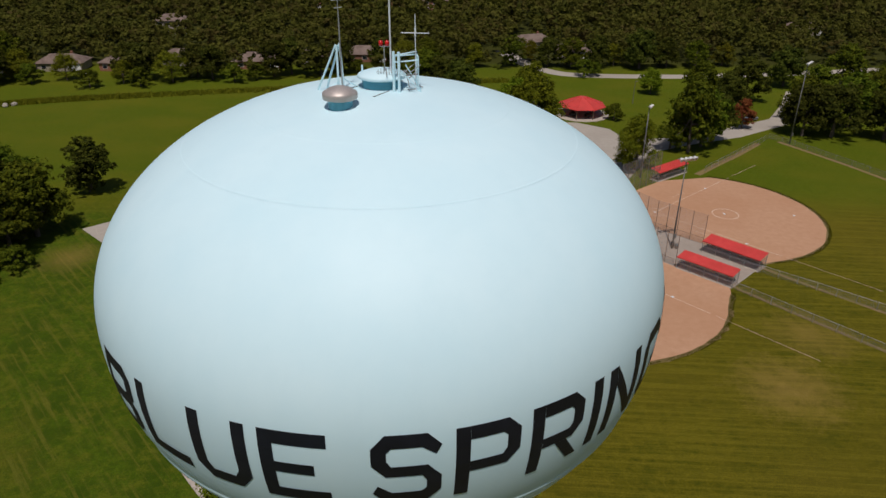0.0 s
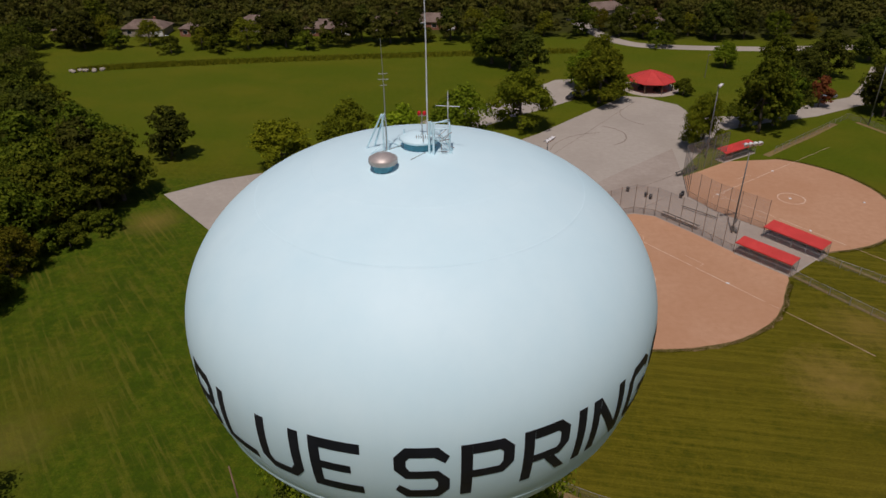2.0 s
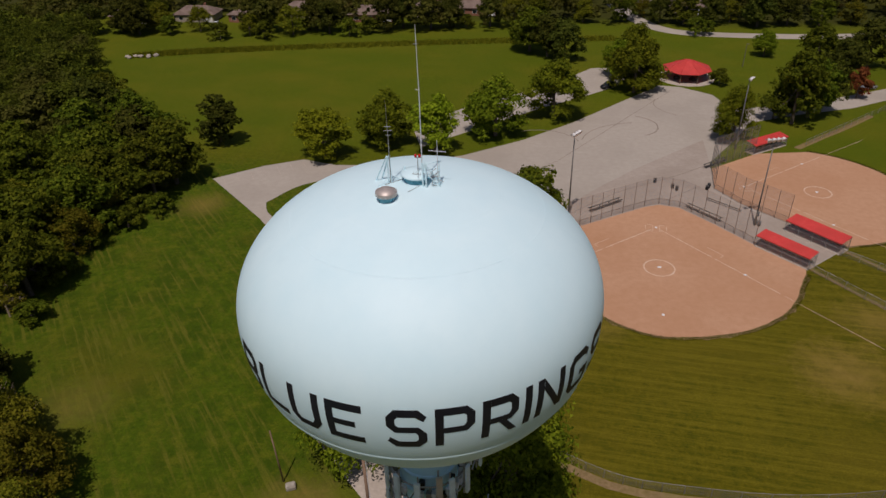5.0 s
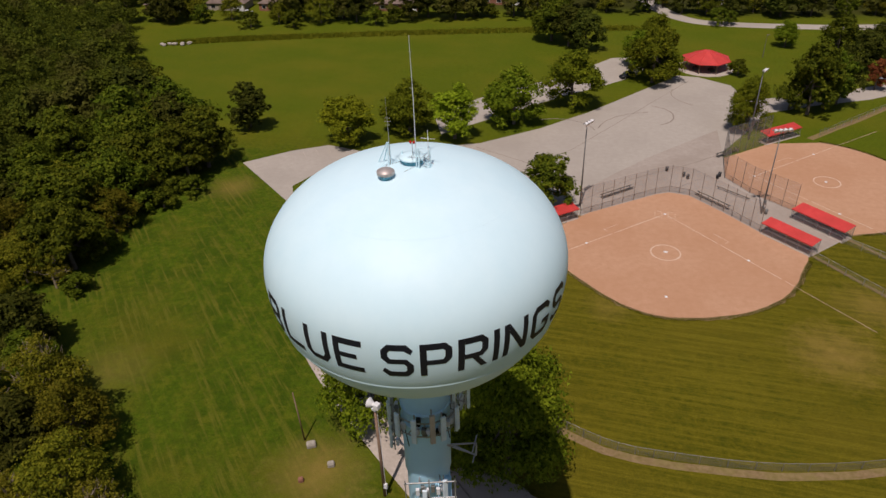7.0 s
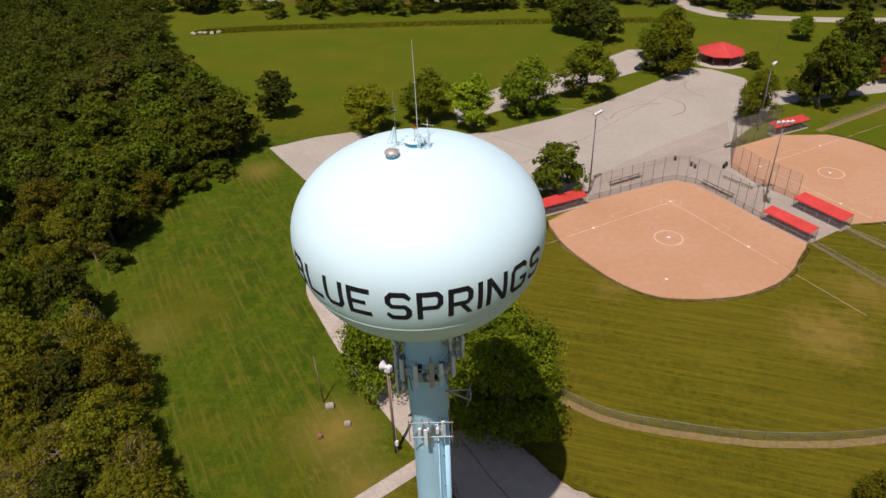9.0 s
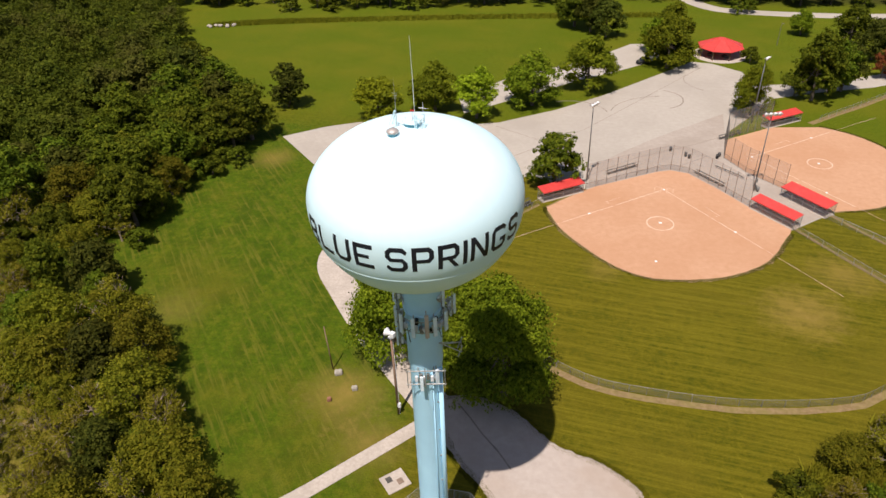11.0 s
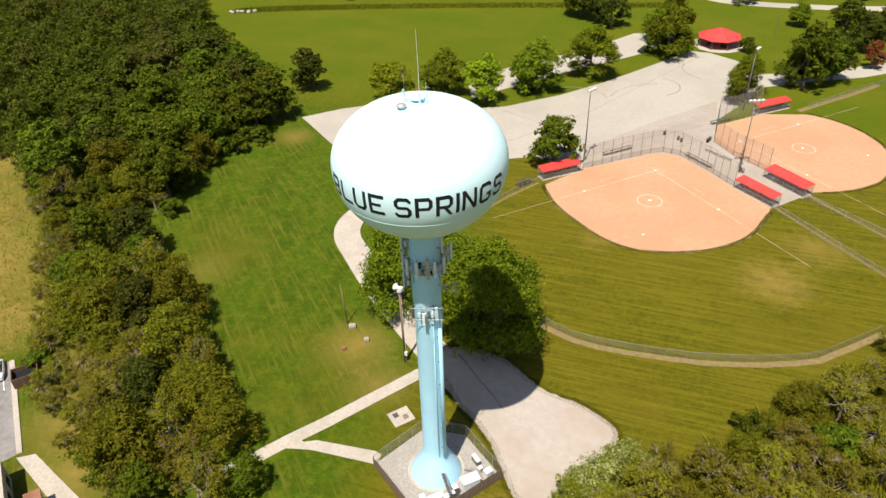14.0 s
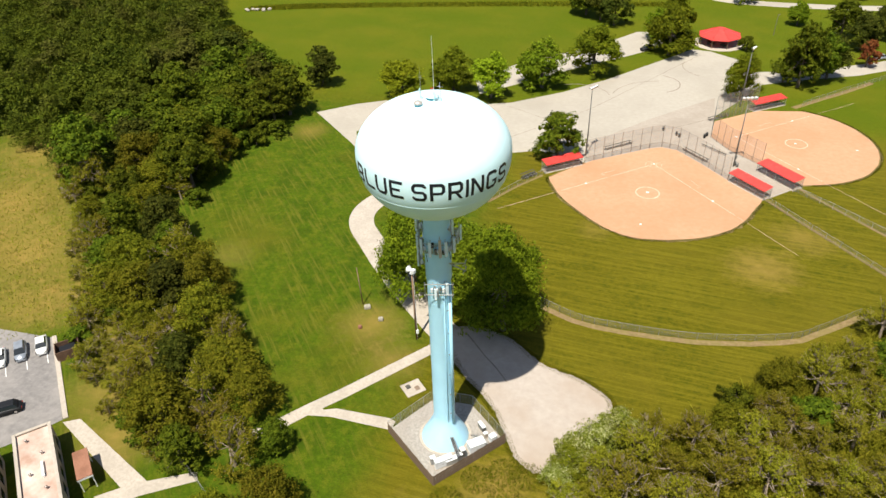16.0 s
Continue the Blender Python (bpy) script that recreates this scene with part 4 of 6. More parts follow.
def cable_bridge():
    t = thing("ice_bridge", "grey cable bridge on posts to the column", "cable bridge")
    part("tray", bm_box(B(), (0, 0, 2.3), (0.5, 3.0, 0.06), pose(2.3, -3.3, 0, 0, 0, 32)), STEEL, t)
    for x, y in ((3.0, -4.4), (1.7, -2.3)):
        part("post", bm_tube(B(), (x, y, 0.06), (x, y, 2.3), 0.05, n=8), STEEL, t)
    for k in range(3):
        part("coax_cable", bm_tube(B(), (2.9 + 0.12 * k, -4.5, 2.36), (1.45 + 0.12 * k, -2.15, 2.36), 0.035, n=5), BLACK, t, "black coaxial cable")
    t2 = thing("tower_door", "blue steel door in the flared tower foot", "door", pose(2.25, 0.55, 0.1, -16, 0, 80))
    part("leaf", bm_box(B(), (0, 0, 1.3), (0.95, 0.12, 2.1), None, 0.03), COLUMN, t2)
    part("handle", bm_box(B(), (0.35, -0.1, 1.2), (0.05, 0.06, 0.2)), DULL, t2)


cable_bridge()


def memorial_pad():
    t = thing("marker_slab", "square concrete slab with two dark plaques set in the grass", "slab", pose(-7.0, 7.05, 0, 0, 0, -44))
    part("slab", bm_box(B(), (0, 0, 0.06), (2.7, 3.0, 0.14), None, 0.03), CONCRETE, t)
    for x, y, mat in ((-0.5, -0.55, DARKWOOD), (0.35, 0.5, RUST)):
        part("plaque", bm_box(B(), (x, y, 0.16), (0.8, 0.7, 0.07), None, 0.02), mat, t, "dark metal plaque")


memorial_pad()


def siren():
    p = thing("utility_pole", "tall brown wooden pole in the grass beside the tower", "pole", pose(-9.8, 17.4, 0))
    part("shaft", bm_tube(B(), (0, 0, -0.1), (-0.1, -0.05, 13.0), 0.19, 0.13, 12), POLEWOOD, p, "", True)
    part("meter_box", bm_box(B(), (0.22, -0.1, 1.7), (0.4, 0.3, 0.7), None, 0.02), GREY, p, "grey meter box")
    part("conduit", bm_tube(B(), (0.17, 0, 0), (0.1, 0, 12.8), 0.035, n=6), GREY, p)
    s = thing("warning_siren", "white horn siren on top of a wooden pole", "siren", pose(-9.9, 17.35, 13.0, 0, 0, -20))
    part("base", bm_box(B(), (0, 0, 0.15), (0.5, 0.5, 0.3), None, 0.03), GREY, s)
    part("body", bm_box(B(), (0.3, 0, 0.62), (0.6, 0.62, 0.72), None, 0.1), WHITE, s)
    bm = B()
    prof = [(0.2, 0.0), (0.24, 0.2), (0.34, 0.45), (0.52, 0.7), (0.56, 0.72), (0.5, 0.66), (0.2, 0.1), (0.0, 0.08)]
    bm_lathe(bm, prof, 24)
    bm.transform(Matrix.Translation((0.05, 0, 0.66)) @ Matrix.Rotation(radians(-90), 4, "Y"))
    part("horn", bm, WHITE, s, "white flared horn", True)
    c = thing("guy_pole", "thin leaning wooden post in the grass", "pole", pose(-21.4, 23.3, 0))
    part("shaft", bm_tube(B(), (0, 0, -0.1), (-0.3, -0.2, 7.9), 0.09, 0.07, 10), POLEWOOD, c, "", True)
    for x, y, w in ((-20.3, 22.6, 1.1), (-17.0, 20.2, 0.82), (-19.6, 17.5, 0.6)):
        b = thing("utility_box" if w > 0.8 else "rubble_heap", "low pale concrete box in the weeds" if w > 0.8 else "small heap of reddish stones in the grass", "box" if w > 0.8 else "stones", pose(x, y, 0, 0, 0, 25))
        part("block", bm_box(B(), (0, 0, 0.25), (w, w * 0.75, 0.6), None, 0.12), ROCK if w > 0.8 else BRICK, b)
        part("lid", bm_box(B(), (0, 0, 0.58), (w * 0.8, w * 0.6, 0.08), None, 0.02), ROCK if w > 0.8 else BRICK, b)


siren()


# ---- the ball fields ----
def dugout(p, q, depth, label, side=1):
    """A red sheet roof on posts over a bench, with wire mesh in front. p to q: the front line of the roof."""
    p, q = Vector((*p, 0)), Vector((*q, 0))
    d = q - p
    L = d.length
    t = thing("dugout", label, "dugout", Matrix.Translation(p) @ Matrix.Rotation(math.atan2(d.y, d.x), 4, "Z"), "dugouts")
    s = side * depth
    bm = B()
    n = int(L / 0.3)
    for k in range(n):
        x0, x1 = k * L / n, (k + 1) * L / n
        v = [bm.verts.new(c) for c in ((x0, -0.25 * side, 2.15), (x0 + 0.04, -0.25 * side, 2.2), (x1, -0.25 * side, 2.15), (x1, s + 0.2 * side, 2.5), (x0 + 0.04, s + 0.2 * side, 2.55), (x0, s + 0.2 * side, 2.5))]
        bm.faces.new((v[0], v[1], v[4], v[5]))
        bm.faces.new((v[1], v[2], v[3], v[4]))
    bmesh.ops.remove_doubles(bm, verts=bm.verts, dist=0.001)
    g = bmesh.ops.extrude_face_region(bm, geom=bm.faces[:])
    bmesh.ops.translate(bm, verts=[e for e in g["geom"] if isinstance(e, bmesh.types.BMVert)], vec=(0, 0, -0.05))
    bmesh.ops.recalc_face_normals(bm, faces=bm.faces)
    part("roof", bm, RED, t, "red ribbed metal roof")
    part("fascia", bm_box(B(), (L / 2, -0.27 * side, 2.1), (L, 0.03, 0.16)), RED, t, "red trim board")
    m = 4
    for k in range(m + 1):
        x = 0.05 + k * (L - 0.1) / m
        part("post", bm_tube(B(), (x, 0, 0), (x, 0, 2.15), 0.04, n=6), STEEL, t)
        part("post", bm_tube(B(), (x, s, 0), (x, s, 2.5), 0.04, n=6), STEEL, t)
    for z in (0.42, 0.75):
        part("bench_board", bm_box(B(), (L / 2, s * (0.62 if z < 0.5 else 0.9), z), (L * 0.9, 0.28 if z < 0.5 else 0.05, 0.05 if z < 0.5 else 0.25)), ALU, t)
    for k in range(4):
        part("bench_leg", bm_box(B(), (L * (0.12 + 0.25 * k), s * 0.66, 0.21), (0.05, 0.3, 0.42)), DULL, t)
    part("floor", bm_box(B(), (L / 2, s / 2, 0.03), (L, depth + 0.3, 0.12)), CONCRETE, t)
    for y in (0, s):
        bm = B()
        bm.faces.new([bm.verts.new(c) for c in ((0, y, 0.1), (L, y, 0.1), (L, y, 2.1), (0, y, 2.1))])
        part("wire_mesh", bm, LINK, t, "grey woven wire mesh")
        part("rail", bm_tube(B(), (0, y, 1.05), (L, y, 1.05), 0.025, n=5), STEEL, t)
    for x in (0, L):
        bm = B()
        bm.faces.new([bm.verts.new(c) for c in ((x, 0, 0.1), (x, s, 0.1), (x, s, 2.3), (x, 0, 2.1))])
        part("wire_mesh", bm, LINK, t, "grey woven wire mesh")


dugout((39.2, 81.5), (45.8, 74.9), 2.0, "open dugout with a red roof along the first field", 1)
dugout((45.2, 87.4), (52.0, 80.2), 2.5, "open dugout with a red roof beside the second field", 1)
dugout((1.0, 75.9), (8.3, 81.7), 2.0, "open dugout with a red roof near a leafy tree", 1)
dugout((46.6, 119.8), (54.6, 126.0), 2.0, "open dugout with a red roof beyond the second infield", 1)
chain_fence([(8.6, 83.0), (16.2, 88.9), (22.3, 93.4), (25.0, 94.8), (28.6, 93.9), (34.0, 88.3), (39.2, 82.0)], 5.6, "high chain-link backstop with tall posts behind home plate", RUST, 2.3, "backstop", False, rad=0.05, rail_mid=1.2)
chain_fence([(46.4, 90.2), (42.8, 93.6), (39.8, 96.4), (36.0, 102.3)], 5.6, "high chain-link backstop beside the second infield", RUST, 2.4, "backstop", False, rad=0.05, rail_mid=1.2)
chain_fence([(36.0, 102.3), (36.9, 112.2), (47.0, 120.6)], 6.5, "tall grey chain-link backstop behind the second home plate", DULL, 2.2, "backstop", True, rad=0.05, rail_mid=3.2)
chain_fence([(45.9, 74.9), (53.7, 65.4), (64.3, 52.8), (86, 27)], 1.3, "low chain-link sideline fence with a worn strip", STEEL, 3.0)
chain_fence([(52.2, 80.1), (58.6, 74.5), (66.7, 66.9), (90, 42)], 1.3, "low chain-link sideline fence of the second field", STEEL, 3.0)
chain_fence([(0.8, 75.6), (-3.9, 69.0), (-8.3, 61.5), (-12, 54), (-11, 45), (-4, 37.5)], 1.3, "low chain-link fence running from a dugout across grass", STEEL, 3.0)
OUTFIELD = [(3, 34), (9.1, 30.5), (15.0, 28.3), (21.3, 27.9), (30.0, 28.1), (38.5, 29.5), (46.9, 32.1), (51.0, 35.0), (58, 41)]
chain_fence(curve_pts(OUTFIELD, 3), 1.3, "curved low chain-link outfield fence", DULL, 2.6)
chain_fence([(58.8, 126.6), (82.7, 150.5)], 1.3, "low chain-link fence beyond the second field", STEEL, 3.2)
chain_fence(curve_pts([(82.7, 150.5), (86.4, 144.5), (89.5, 138), (93, 130.5), (96.5, 122.5), (99, 112)], 2), 1.3, "low chain-link outfield fence of the second field", DULL, 3.2)
for k, (pts, w) in enumerate((([(x, y - 0.7) for x, y in curve_pts(OUTFIELD, 4)], 1.1), ([(46.4, 75.2), (53.9, 65.8), (64.5, 53.2), (86, 27.5)], 0.7), ([(53.3, 81.4), (60, 74), (66.8, 66.5), (90, 42)], 0.7), ([(56.5, 124.5), (64, 132), (70, 137.8), (78.5, 146.5)], 1.5), ([(84, 148), (89, 138), (92.6, 130.6), (96, 122), (98.5, 112)], 1.1), ([(0.4, 75), (-4.3, 68.5), (-8.7, 61)], 0.7))):
    setting("bare_strip_%d" % (k + 1), bm_strip(B(), wobble(pts, 0.08, k), w, -0.05, 0.014), CLAYEDGE, "bare worn earth strip along a fence", "bare earth")


def bench(x, y, turn, L, label, rows=2):
    t = thing("bleacher_bench", label, "bench", pose(x, y, 0.03, 0, 0, turn), "benches")
    for k in range(rows):
        part("seat_board", bm_box(B(), (0, 0.55 * k, 0.45 + 0.22 * k), (L, 0.26, 0.05)), DARKWOOD, t)
        if k:
            part("foot_board", bm_box(B(), (0, 0.55 * k - 0.26, 0.25), (L, 0.2, 0.04)), DARKWOOD, t)
    for k in range(4):
        xx = (k - 1.5) * L / 3.4
        part("leg", bm_box(B(), (xx, 0.0, 0.21), (0.06, 0.2, 0.42)), STEEL, t)
        if rows > 1:
            part("leg", bm_box(B(), (xx, 0.55, 0.32), (0.06, 0.2, 0.64)), STEEL, t)


bench(15.4, 92.4, 41, 7.8, "dark plank bleacher bench behind the backstop")
bench(32.3, 91.6, -45, 7.4, "dark plank bleacher bench behind the backstop")
bench(36.6, 95.4, -40, 6.8, "dark plank bench on the concrete between the fields", 1)
bench(38.2, 113.9, 43, 6.5, "dark plank bleacher bench behind the second backstop")
bench(-2.0, 73.4, 52, 4.0, "grey bleacher bench beside a dugout", 3)
for x, y in ((25.1, 103.9), (28.2, 101.8), (28.9, 100.9), (35.1, 102.9), (34.6, 101.9), (40.8, 89.2), (41.3, 88.6)):
    t = thing("litter_bin", "dark round litter bin on the concrete", "bin", pose(x, y, 0.03), "bins")
    part("drum", bm_lathe(B(), [(0.0, 0.0), (0.28, 0.0), (0.31, 0.45), (0.3, 0.85), (0.27, 0.86), (0.26, 0.5), (0.0, 0.45)], 16), BLACK if x < 38 else DULL, t, "", True)
    part("rim", bm_lathe(B(), [(0.29, 0.84), (0.33, 0.86), (0.33, 0.9), (0.29, 0.9)], 16), DULL, t, "", True)


def light_pole(x, y, h, lamps, turn, label):
    t = thing("floodlight_pole", label, "light pole", pose(x, y, 0, 0, 0, turn), "floodlight poles")
    part("shaft", bm_tube(B(), (0, 0, -0.1), (0, 0, h), 0.16, 0.08, 10), DULL, t, "", True)
    part("cross_arm", bm_box(B(), (0, 0, h - 0.1), (0.87 * lamps, 0.12, 0.12)), STEEL, t)
    part("switch_box", bm_box(B(), (0, -0.22, 2.4), (0.45, 0.25, 0.8), None, 0.03), DULL, t)
    for k in range(lamps):
        bm = B()
        bm_lathe(bm, [(0.0, 0.0), (0.16, 0.02), (0.24, 0.2), (0.4, 0.48), (0.42, 0.56), (0.0, 0.52)], 16)
        bm.transform(Matrix.Translation(((k - (lamps - 1) / 2) * 0.86, -0.1, h + 0.06)) @ Matrix.Rotation(radians(115), 4, "X"))
        part("floodlight", bm, WHITE, t, "white domed floodlight", True)


light_pole(8.5, 86.8, 16.6, 3, 60, "tall floodlight pole with three lamps behind the first field")
light_pole(40.6, 88.6, 16.3, 4, 20, "tall floodlight pole with four white lamps between the fields")
light_pole(43.5, 122.4, 15.7, 2, 60, "tall floodlight pole beside the second backstop")
light_pole(86.0, 146.4, 19.6, 4, 50, "tall floodlight pole beyond the outfield")
t = thing("lamp_post", "thin dark lamp post on the far lawn", "lamp post", pose(56.5, 183.5, 0))
part("shaft", bm_tube(B(), (0, 0, 0), (0, 0, 6.5), 0.09, 0.06, 8), DULL, t)
part("head", bm_box(B(), (0.3, 0, 6.5), (0.7, 0.25, 0.14), None, 0.03), DULL, t)


def gazebo():
    c = (39.4, 171.6)
    setting("shelter_floor", bm_slab(B(), arc(*c, 7.6, 0, 337.5, 15), -0.1, 0.1), CONCRETE, "pale concrete pad under the shelter", "paving")
    t = thing("picnic_shelter", "eight-sided open picnic shelter with a red roof", "shelter", pose(*c, 0.1, 0, 0, 22.5))
    bm = B()
    n = 8
    lo = [bm.verts.new((6.6 * math.cos(2 * math.pi * k / n), 6.6 * math.sin(2 * math.pi * k / n), 2.7)) for k in range(n)]
    hi = [bm.verts.new((0.9 * math.cos(2 * math.pi * k / n), 0.9 * math.sin(2 * math.pi * k / n), 4.9)) for k in range(n)]
    for k in range(n):
        j = (k + 1) % n
        bm.faces.new((lo[k], lo[j], hi[j], hi[k]))
    bm.faces.new(hi)
    g = bmesh.ops.extrude_face_region(bm, geom=bm.faces[:])
    bmesh.ops.translate(bm, verts=[e for e in g["geom"] if isinstance(e, bmesh.types.BMVert)], vec=(0, 0, -0.16))
    bmesh.ops.recalc_face_normals(bm, faces=bm.faces)
    part("roof", bm, RED, t, "red metal roof")
    for k in range(n):
        a = 2 * math.pi * k / n
        part("hip_cap", bm_tube(B(), (6.6 * math.cos(a), 6.6 * math.sin(a), 2.74), (0.9 * math.cos(a), 0.9 * math.sin(a), 4.93), 0.07, n=6), RED, t)
        part("post", bm_box(B(), (5.9 * math.cos(a), 5.9 * math.sin(a), 1.36), (0.22, 0.22, 2.72)), WOOD, t)
    for k in range(4):
        b = thing("picnic_table", "dark wooden picnic table under the shelter", "table", pose(c[0] + 3 * math.cos(1.57 * k + 0.5), c[1] + 3 * math.sin(1.57 * k + 0.5), 0.1, 0, 0, 40 * k), "picnic tables")
        part("tabletop", bm_box(B(), (0, 0, 0.74), (1.8, 0.75, 0.05)), DARKWOOD, b)
        for s in (-1, 1):
            part("bench_board", bm_box(B(), (0, s * 0.7, 0.44), (1.8, 0.26, 0.05)), DARKWOOD, b)
            part("leg", bm_box(B(), (s * 0.65, 0, 0.36), (0.07, 1.3, 0.72)), DARKWOOD, b)


gazebo()


# ---- vehicles ----
def car(x, y, turn, mat, label, suv=False):
    t = thing("car", label, "car", pose(x, y, 0.04, 0, 0, turn), "parked cars")
    L, W, H = 4.6, 1.8, 1.62 if suv else 1.42
    sec = [(-L / 2, 0.45, 0.62), (-L / 2 + 0.08, 0.8, 0.66), (-L / 2 + 0.9, 0.92, 0.88), (-0.9, 0.98, 0.9), (0.9, 0.98, 0.9), (L / 2 - 0.5, 0.92, 0.88), (L / 2 - 0.05, 0.75, 0.84), (L / 2, 0.5, 0.8)]
    bm = B()
    prev = None
    for xx, top, w in sec:
        ring = [bm.verts.new((xx, s, z)) for s, z in ((-w, 0.28), (-w, 0.62), (-w * 0.93, top), (w * 0.93, top), (w, 0.62), (w, 0.28))]
        if prev:
            for k in range(6):
                bm.faces.new((prev[k], prev[(k + 1) % 6], ring[(k + 1) % 6], ring[k]))
        else:
            bm.faces.new(ring[::-1])
        prev = ring
    bm.faces.new(prev)
    bmesh.ops.recalc_face_normals(bm, faces=bm.faces)
    body = part("body", bm, mat, t, "", True)
    bm = B()
    lo = [(-1.25, -0.82, 0.96), (1.9 if suv else 1.5, -0.82, 0.96), (1.9 if suv else 1.5, 0.82, 0.96), (-1.25, 0.82, 0.96)]
    hi = [(-0.55, -0.64, H), (1.45 if suv else 0.85, -0.64, H), (1.45 if suv else 0.85, 0.64, H), (-0.55, 0.64, H)]
    a, b = [bm.verts.new(c) for c in lo], [bm.verts.new(c) for c in hi]
    for k in range(4):
        j = (k + 1) % 4
        bm.faces.new((a[k], a[j], b[j], b[k]))
    bm.faces.new(b)
    part("window_band", bm, GLASS, body, "dark tinted glass")
    part("roof", bm_box(B(), (0.45 if suv else 0.15, 0, H + 0.01), (1.95 if suv else 1.35, 1.26, 0.05), None, 0.02), mat, body)
    for k, (xx, yy) in enumerate(((-1.4, -0.8), (-1.4, 0.8), (1.4, -0.8), (1.4, 0.8))):
        w = part("wheel", bm_tube(B(), (xx, yy - 0.11, 0.33), (xx, yy + 0.11, 0.33), 0.33, n=16), RUBBER, t, "black tyre")
        part("rim", bm_tube(B(), (xx, yy - 0.12, 0.33), (xx, yy + 0.12, 0.33), 0.2, n=12), ALU, w)
    for s in (-1, 1):
        part("headlight", bm_box(B(), (-L / 2 + 0.06, s * 0.5, 0.64), (0.08, 0.3, 0.14), None, 0.02), GLASS, t)
        part("tail_light", bm_box(B(), (L / 2 - 0.02, s * 0.62, 0.66), (0.06, 0.24, 0.16), None, 0.02), BEACON, t)


SILVER = plain("silver_car_paint", (0.42, 0.45, 0.5), 0.3, 0.5, 0.5, 0.05)
car(-67.6, 0.2, 134, WHITE, "white sedan in the worn parking lot")
car(-69.8, -1.9, 134, SILVER, "silver-blue hatchback in the worn parking lot", True)
car(-71.9, -4.0, 134, WHITE, "white car in the worn parking lot")
car(-62.6, -12.6, 40, BLACK, "black car parked beside the school wall", True)
car(18.2, 161.0, 40, BLACK, "black pickup-like car at the edge of the far lot", True)
car(84.2, 166.5, 30, SILVER, "silver car on the far park road")
car(-119, 217, 20, WHITE, "white car beside a suburban house")


# ---- the building and car park in the corner ----
setting("school_car_park", bm_slab(B(), [(-67.6, 2.6), (-53.6, -11.6), (-57.0, -16.5), (-75, -36), (-100, -20), (-82, 2)], -0.1, 0.03), DARKLOT, "worn dark asphalt car park", "parking lot")
bm = B()
bm_strip(bm, [(-67.7, 2.9), (-53.3, -11.3)], 0.7, -0.1, 0.17)
setting("kerb", bm, CONCRETE, "raised pale concrete kerb", "kerb")
for k in range(5):
    x, y = -66.0 - 2.1 * k, -0.6 - 2.1 * k
    setting("bay_line_%d" % (k + 1), bm_strip(B(), [(x - 1.9, y + 1.8), (x + 1.9, y - 1.9)], 0.13, 0.02, 0.036), WHITE, "faded white parking bay line", "marking")
for k in range(7):
    u = Vector((-61.5, 96.2)).lerp(Vector((-48, 106.0)), k / 6)
    setting("bay_line_%d" % (k + 6), bm_strip(B(), [(u.x, u.y), (u.x + 2.4, u.y - 3.9)], 0.1, 0.02, 0.036), CONCRETE, "faded white parking bay line", "marking")
setting("school_path", bm_slab(B(), [(-53.2, -12.0), (-51.2, -10.8), (-35.3, -17.4), (-29.8, -14.4), (-28.9, -15.6), (-34.9, -19.6), (-37.5, -22), (-40.5, -21.3), (-38.0, -19.2)], -0.1, 0.06), CONCRETE, "pale concrete path beside the low building", "footpath")


def flat_building(corner, turn, L, W, H, label):
    t = thing("school_building", label, "building", pose(*corner, 0, 0, 0, turn))
    for n_, c, s in (("wall", (L / 2, 0.15, H / 2), (L, 0.3, H)), ("wall", (L / 2, W - 0.15, H / 2), (L, 0.3, H)), ("wall", (0.15, W / 2, H / 2), (0.3, W - 0.6, H)), ("wall", (L - 0.15, W / 2, H / 2), (0.3, W - 0.6, H))):
        part(n_, bm_box(B(), c, s), SIDING, t)
    roof = part("roof", bm_box(B(), (L / 2, W / 2, H - 0.35), (L - 0.6, W - 0.6, 0.2)), ROOFFLAT, t, "stained tan flat roof")
    for c, s in (((L / 2, 0.15, H + 0.04), (L + 0.1, 0.42, 0.08)), ((L / 2, W - 0.15, H + 0.04), (L + 0.1, 0.42, 0.08)), ((0.15, W / 2, H + 0.04), (0.42, W - 0.6, 0.08)), ((L - 0.15, W / 2, H + 0.04), (0.42, W - 0.6, 0.08))):
        part("parapet_cap", bm_box(B(), c, s), CONCRETE, t, "pale coping")
    for k in range(4):
        part("roof_vent", bm_lathe(B(), [(0.12, H - 0.3), (0.12, H + 0.15), (0.2, H + 0.17), (0.0, H + 0.3)], 12, (2 + 3.1 * k, 1.5 + (k % 2) * 1.6)), ALU, roof, "", True)
    part("duct", bm_box(B(), (L * 0.4, W * 0.65, H - 0.05), (2.6, 0.3, 0.4), None, 0.03), WHITE, roof, "white roof duct")
    for k in range(5):
        w = part("window", bm_box(B(), (1.8 + 2.9 * k, W + 0.01, 1.7), (1.5, 0.06, 1.3)), GLASS, t, "dark window")
        part("window_sill", bm_box(B(), (1.8 + 2.9 * k, W + 0.06, 1.0), (1.7, 0.14, 0.08)), CONCRETE, w)


flat_building((-54.3, -18.3), -43, 20, 4.6, 4.0, "low tan building with a stained flat roof")
flat_building((-60.5, -24.5), -43, 20, 6.5, 4.6, "low brown-roofed wing of the flat building")


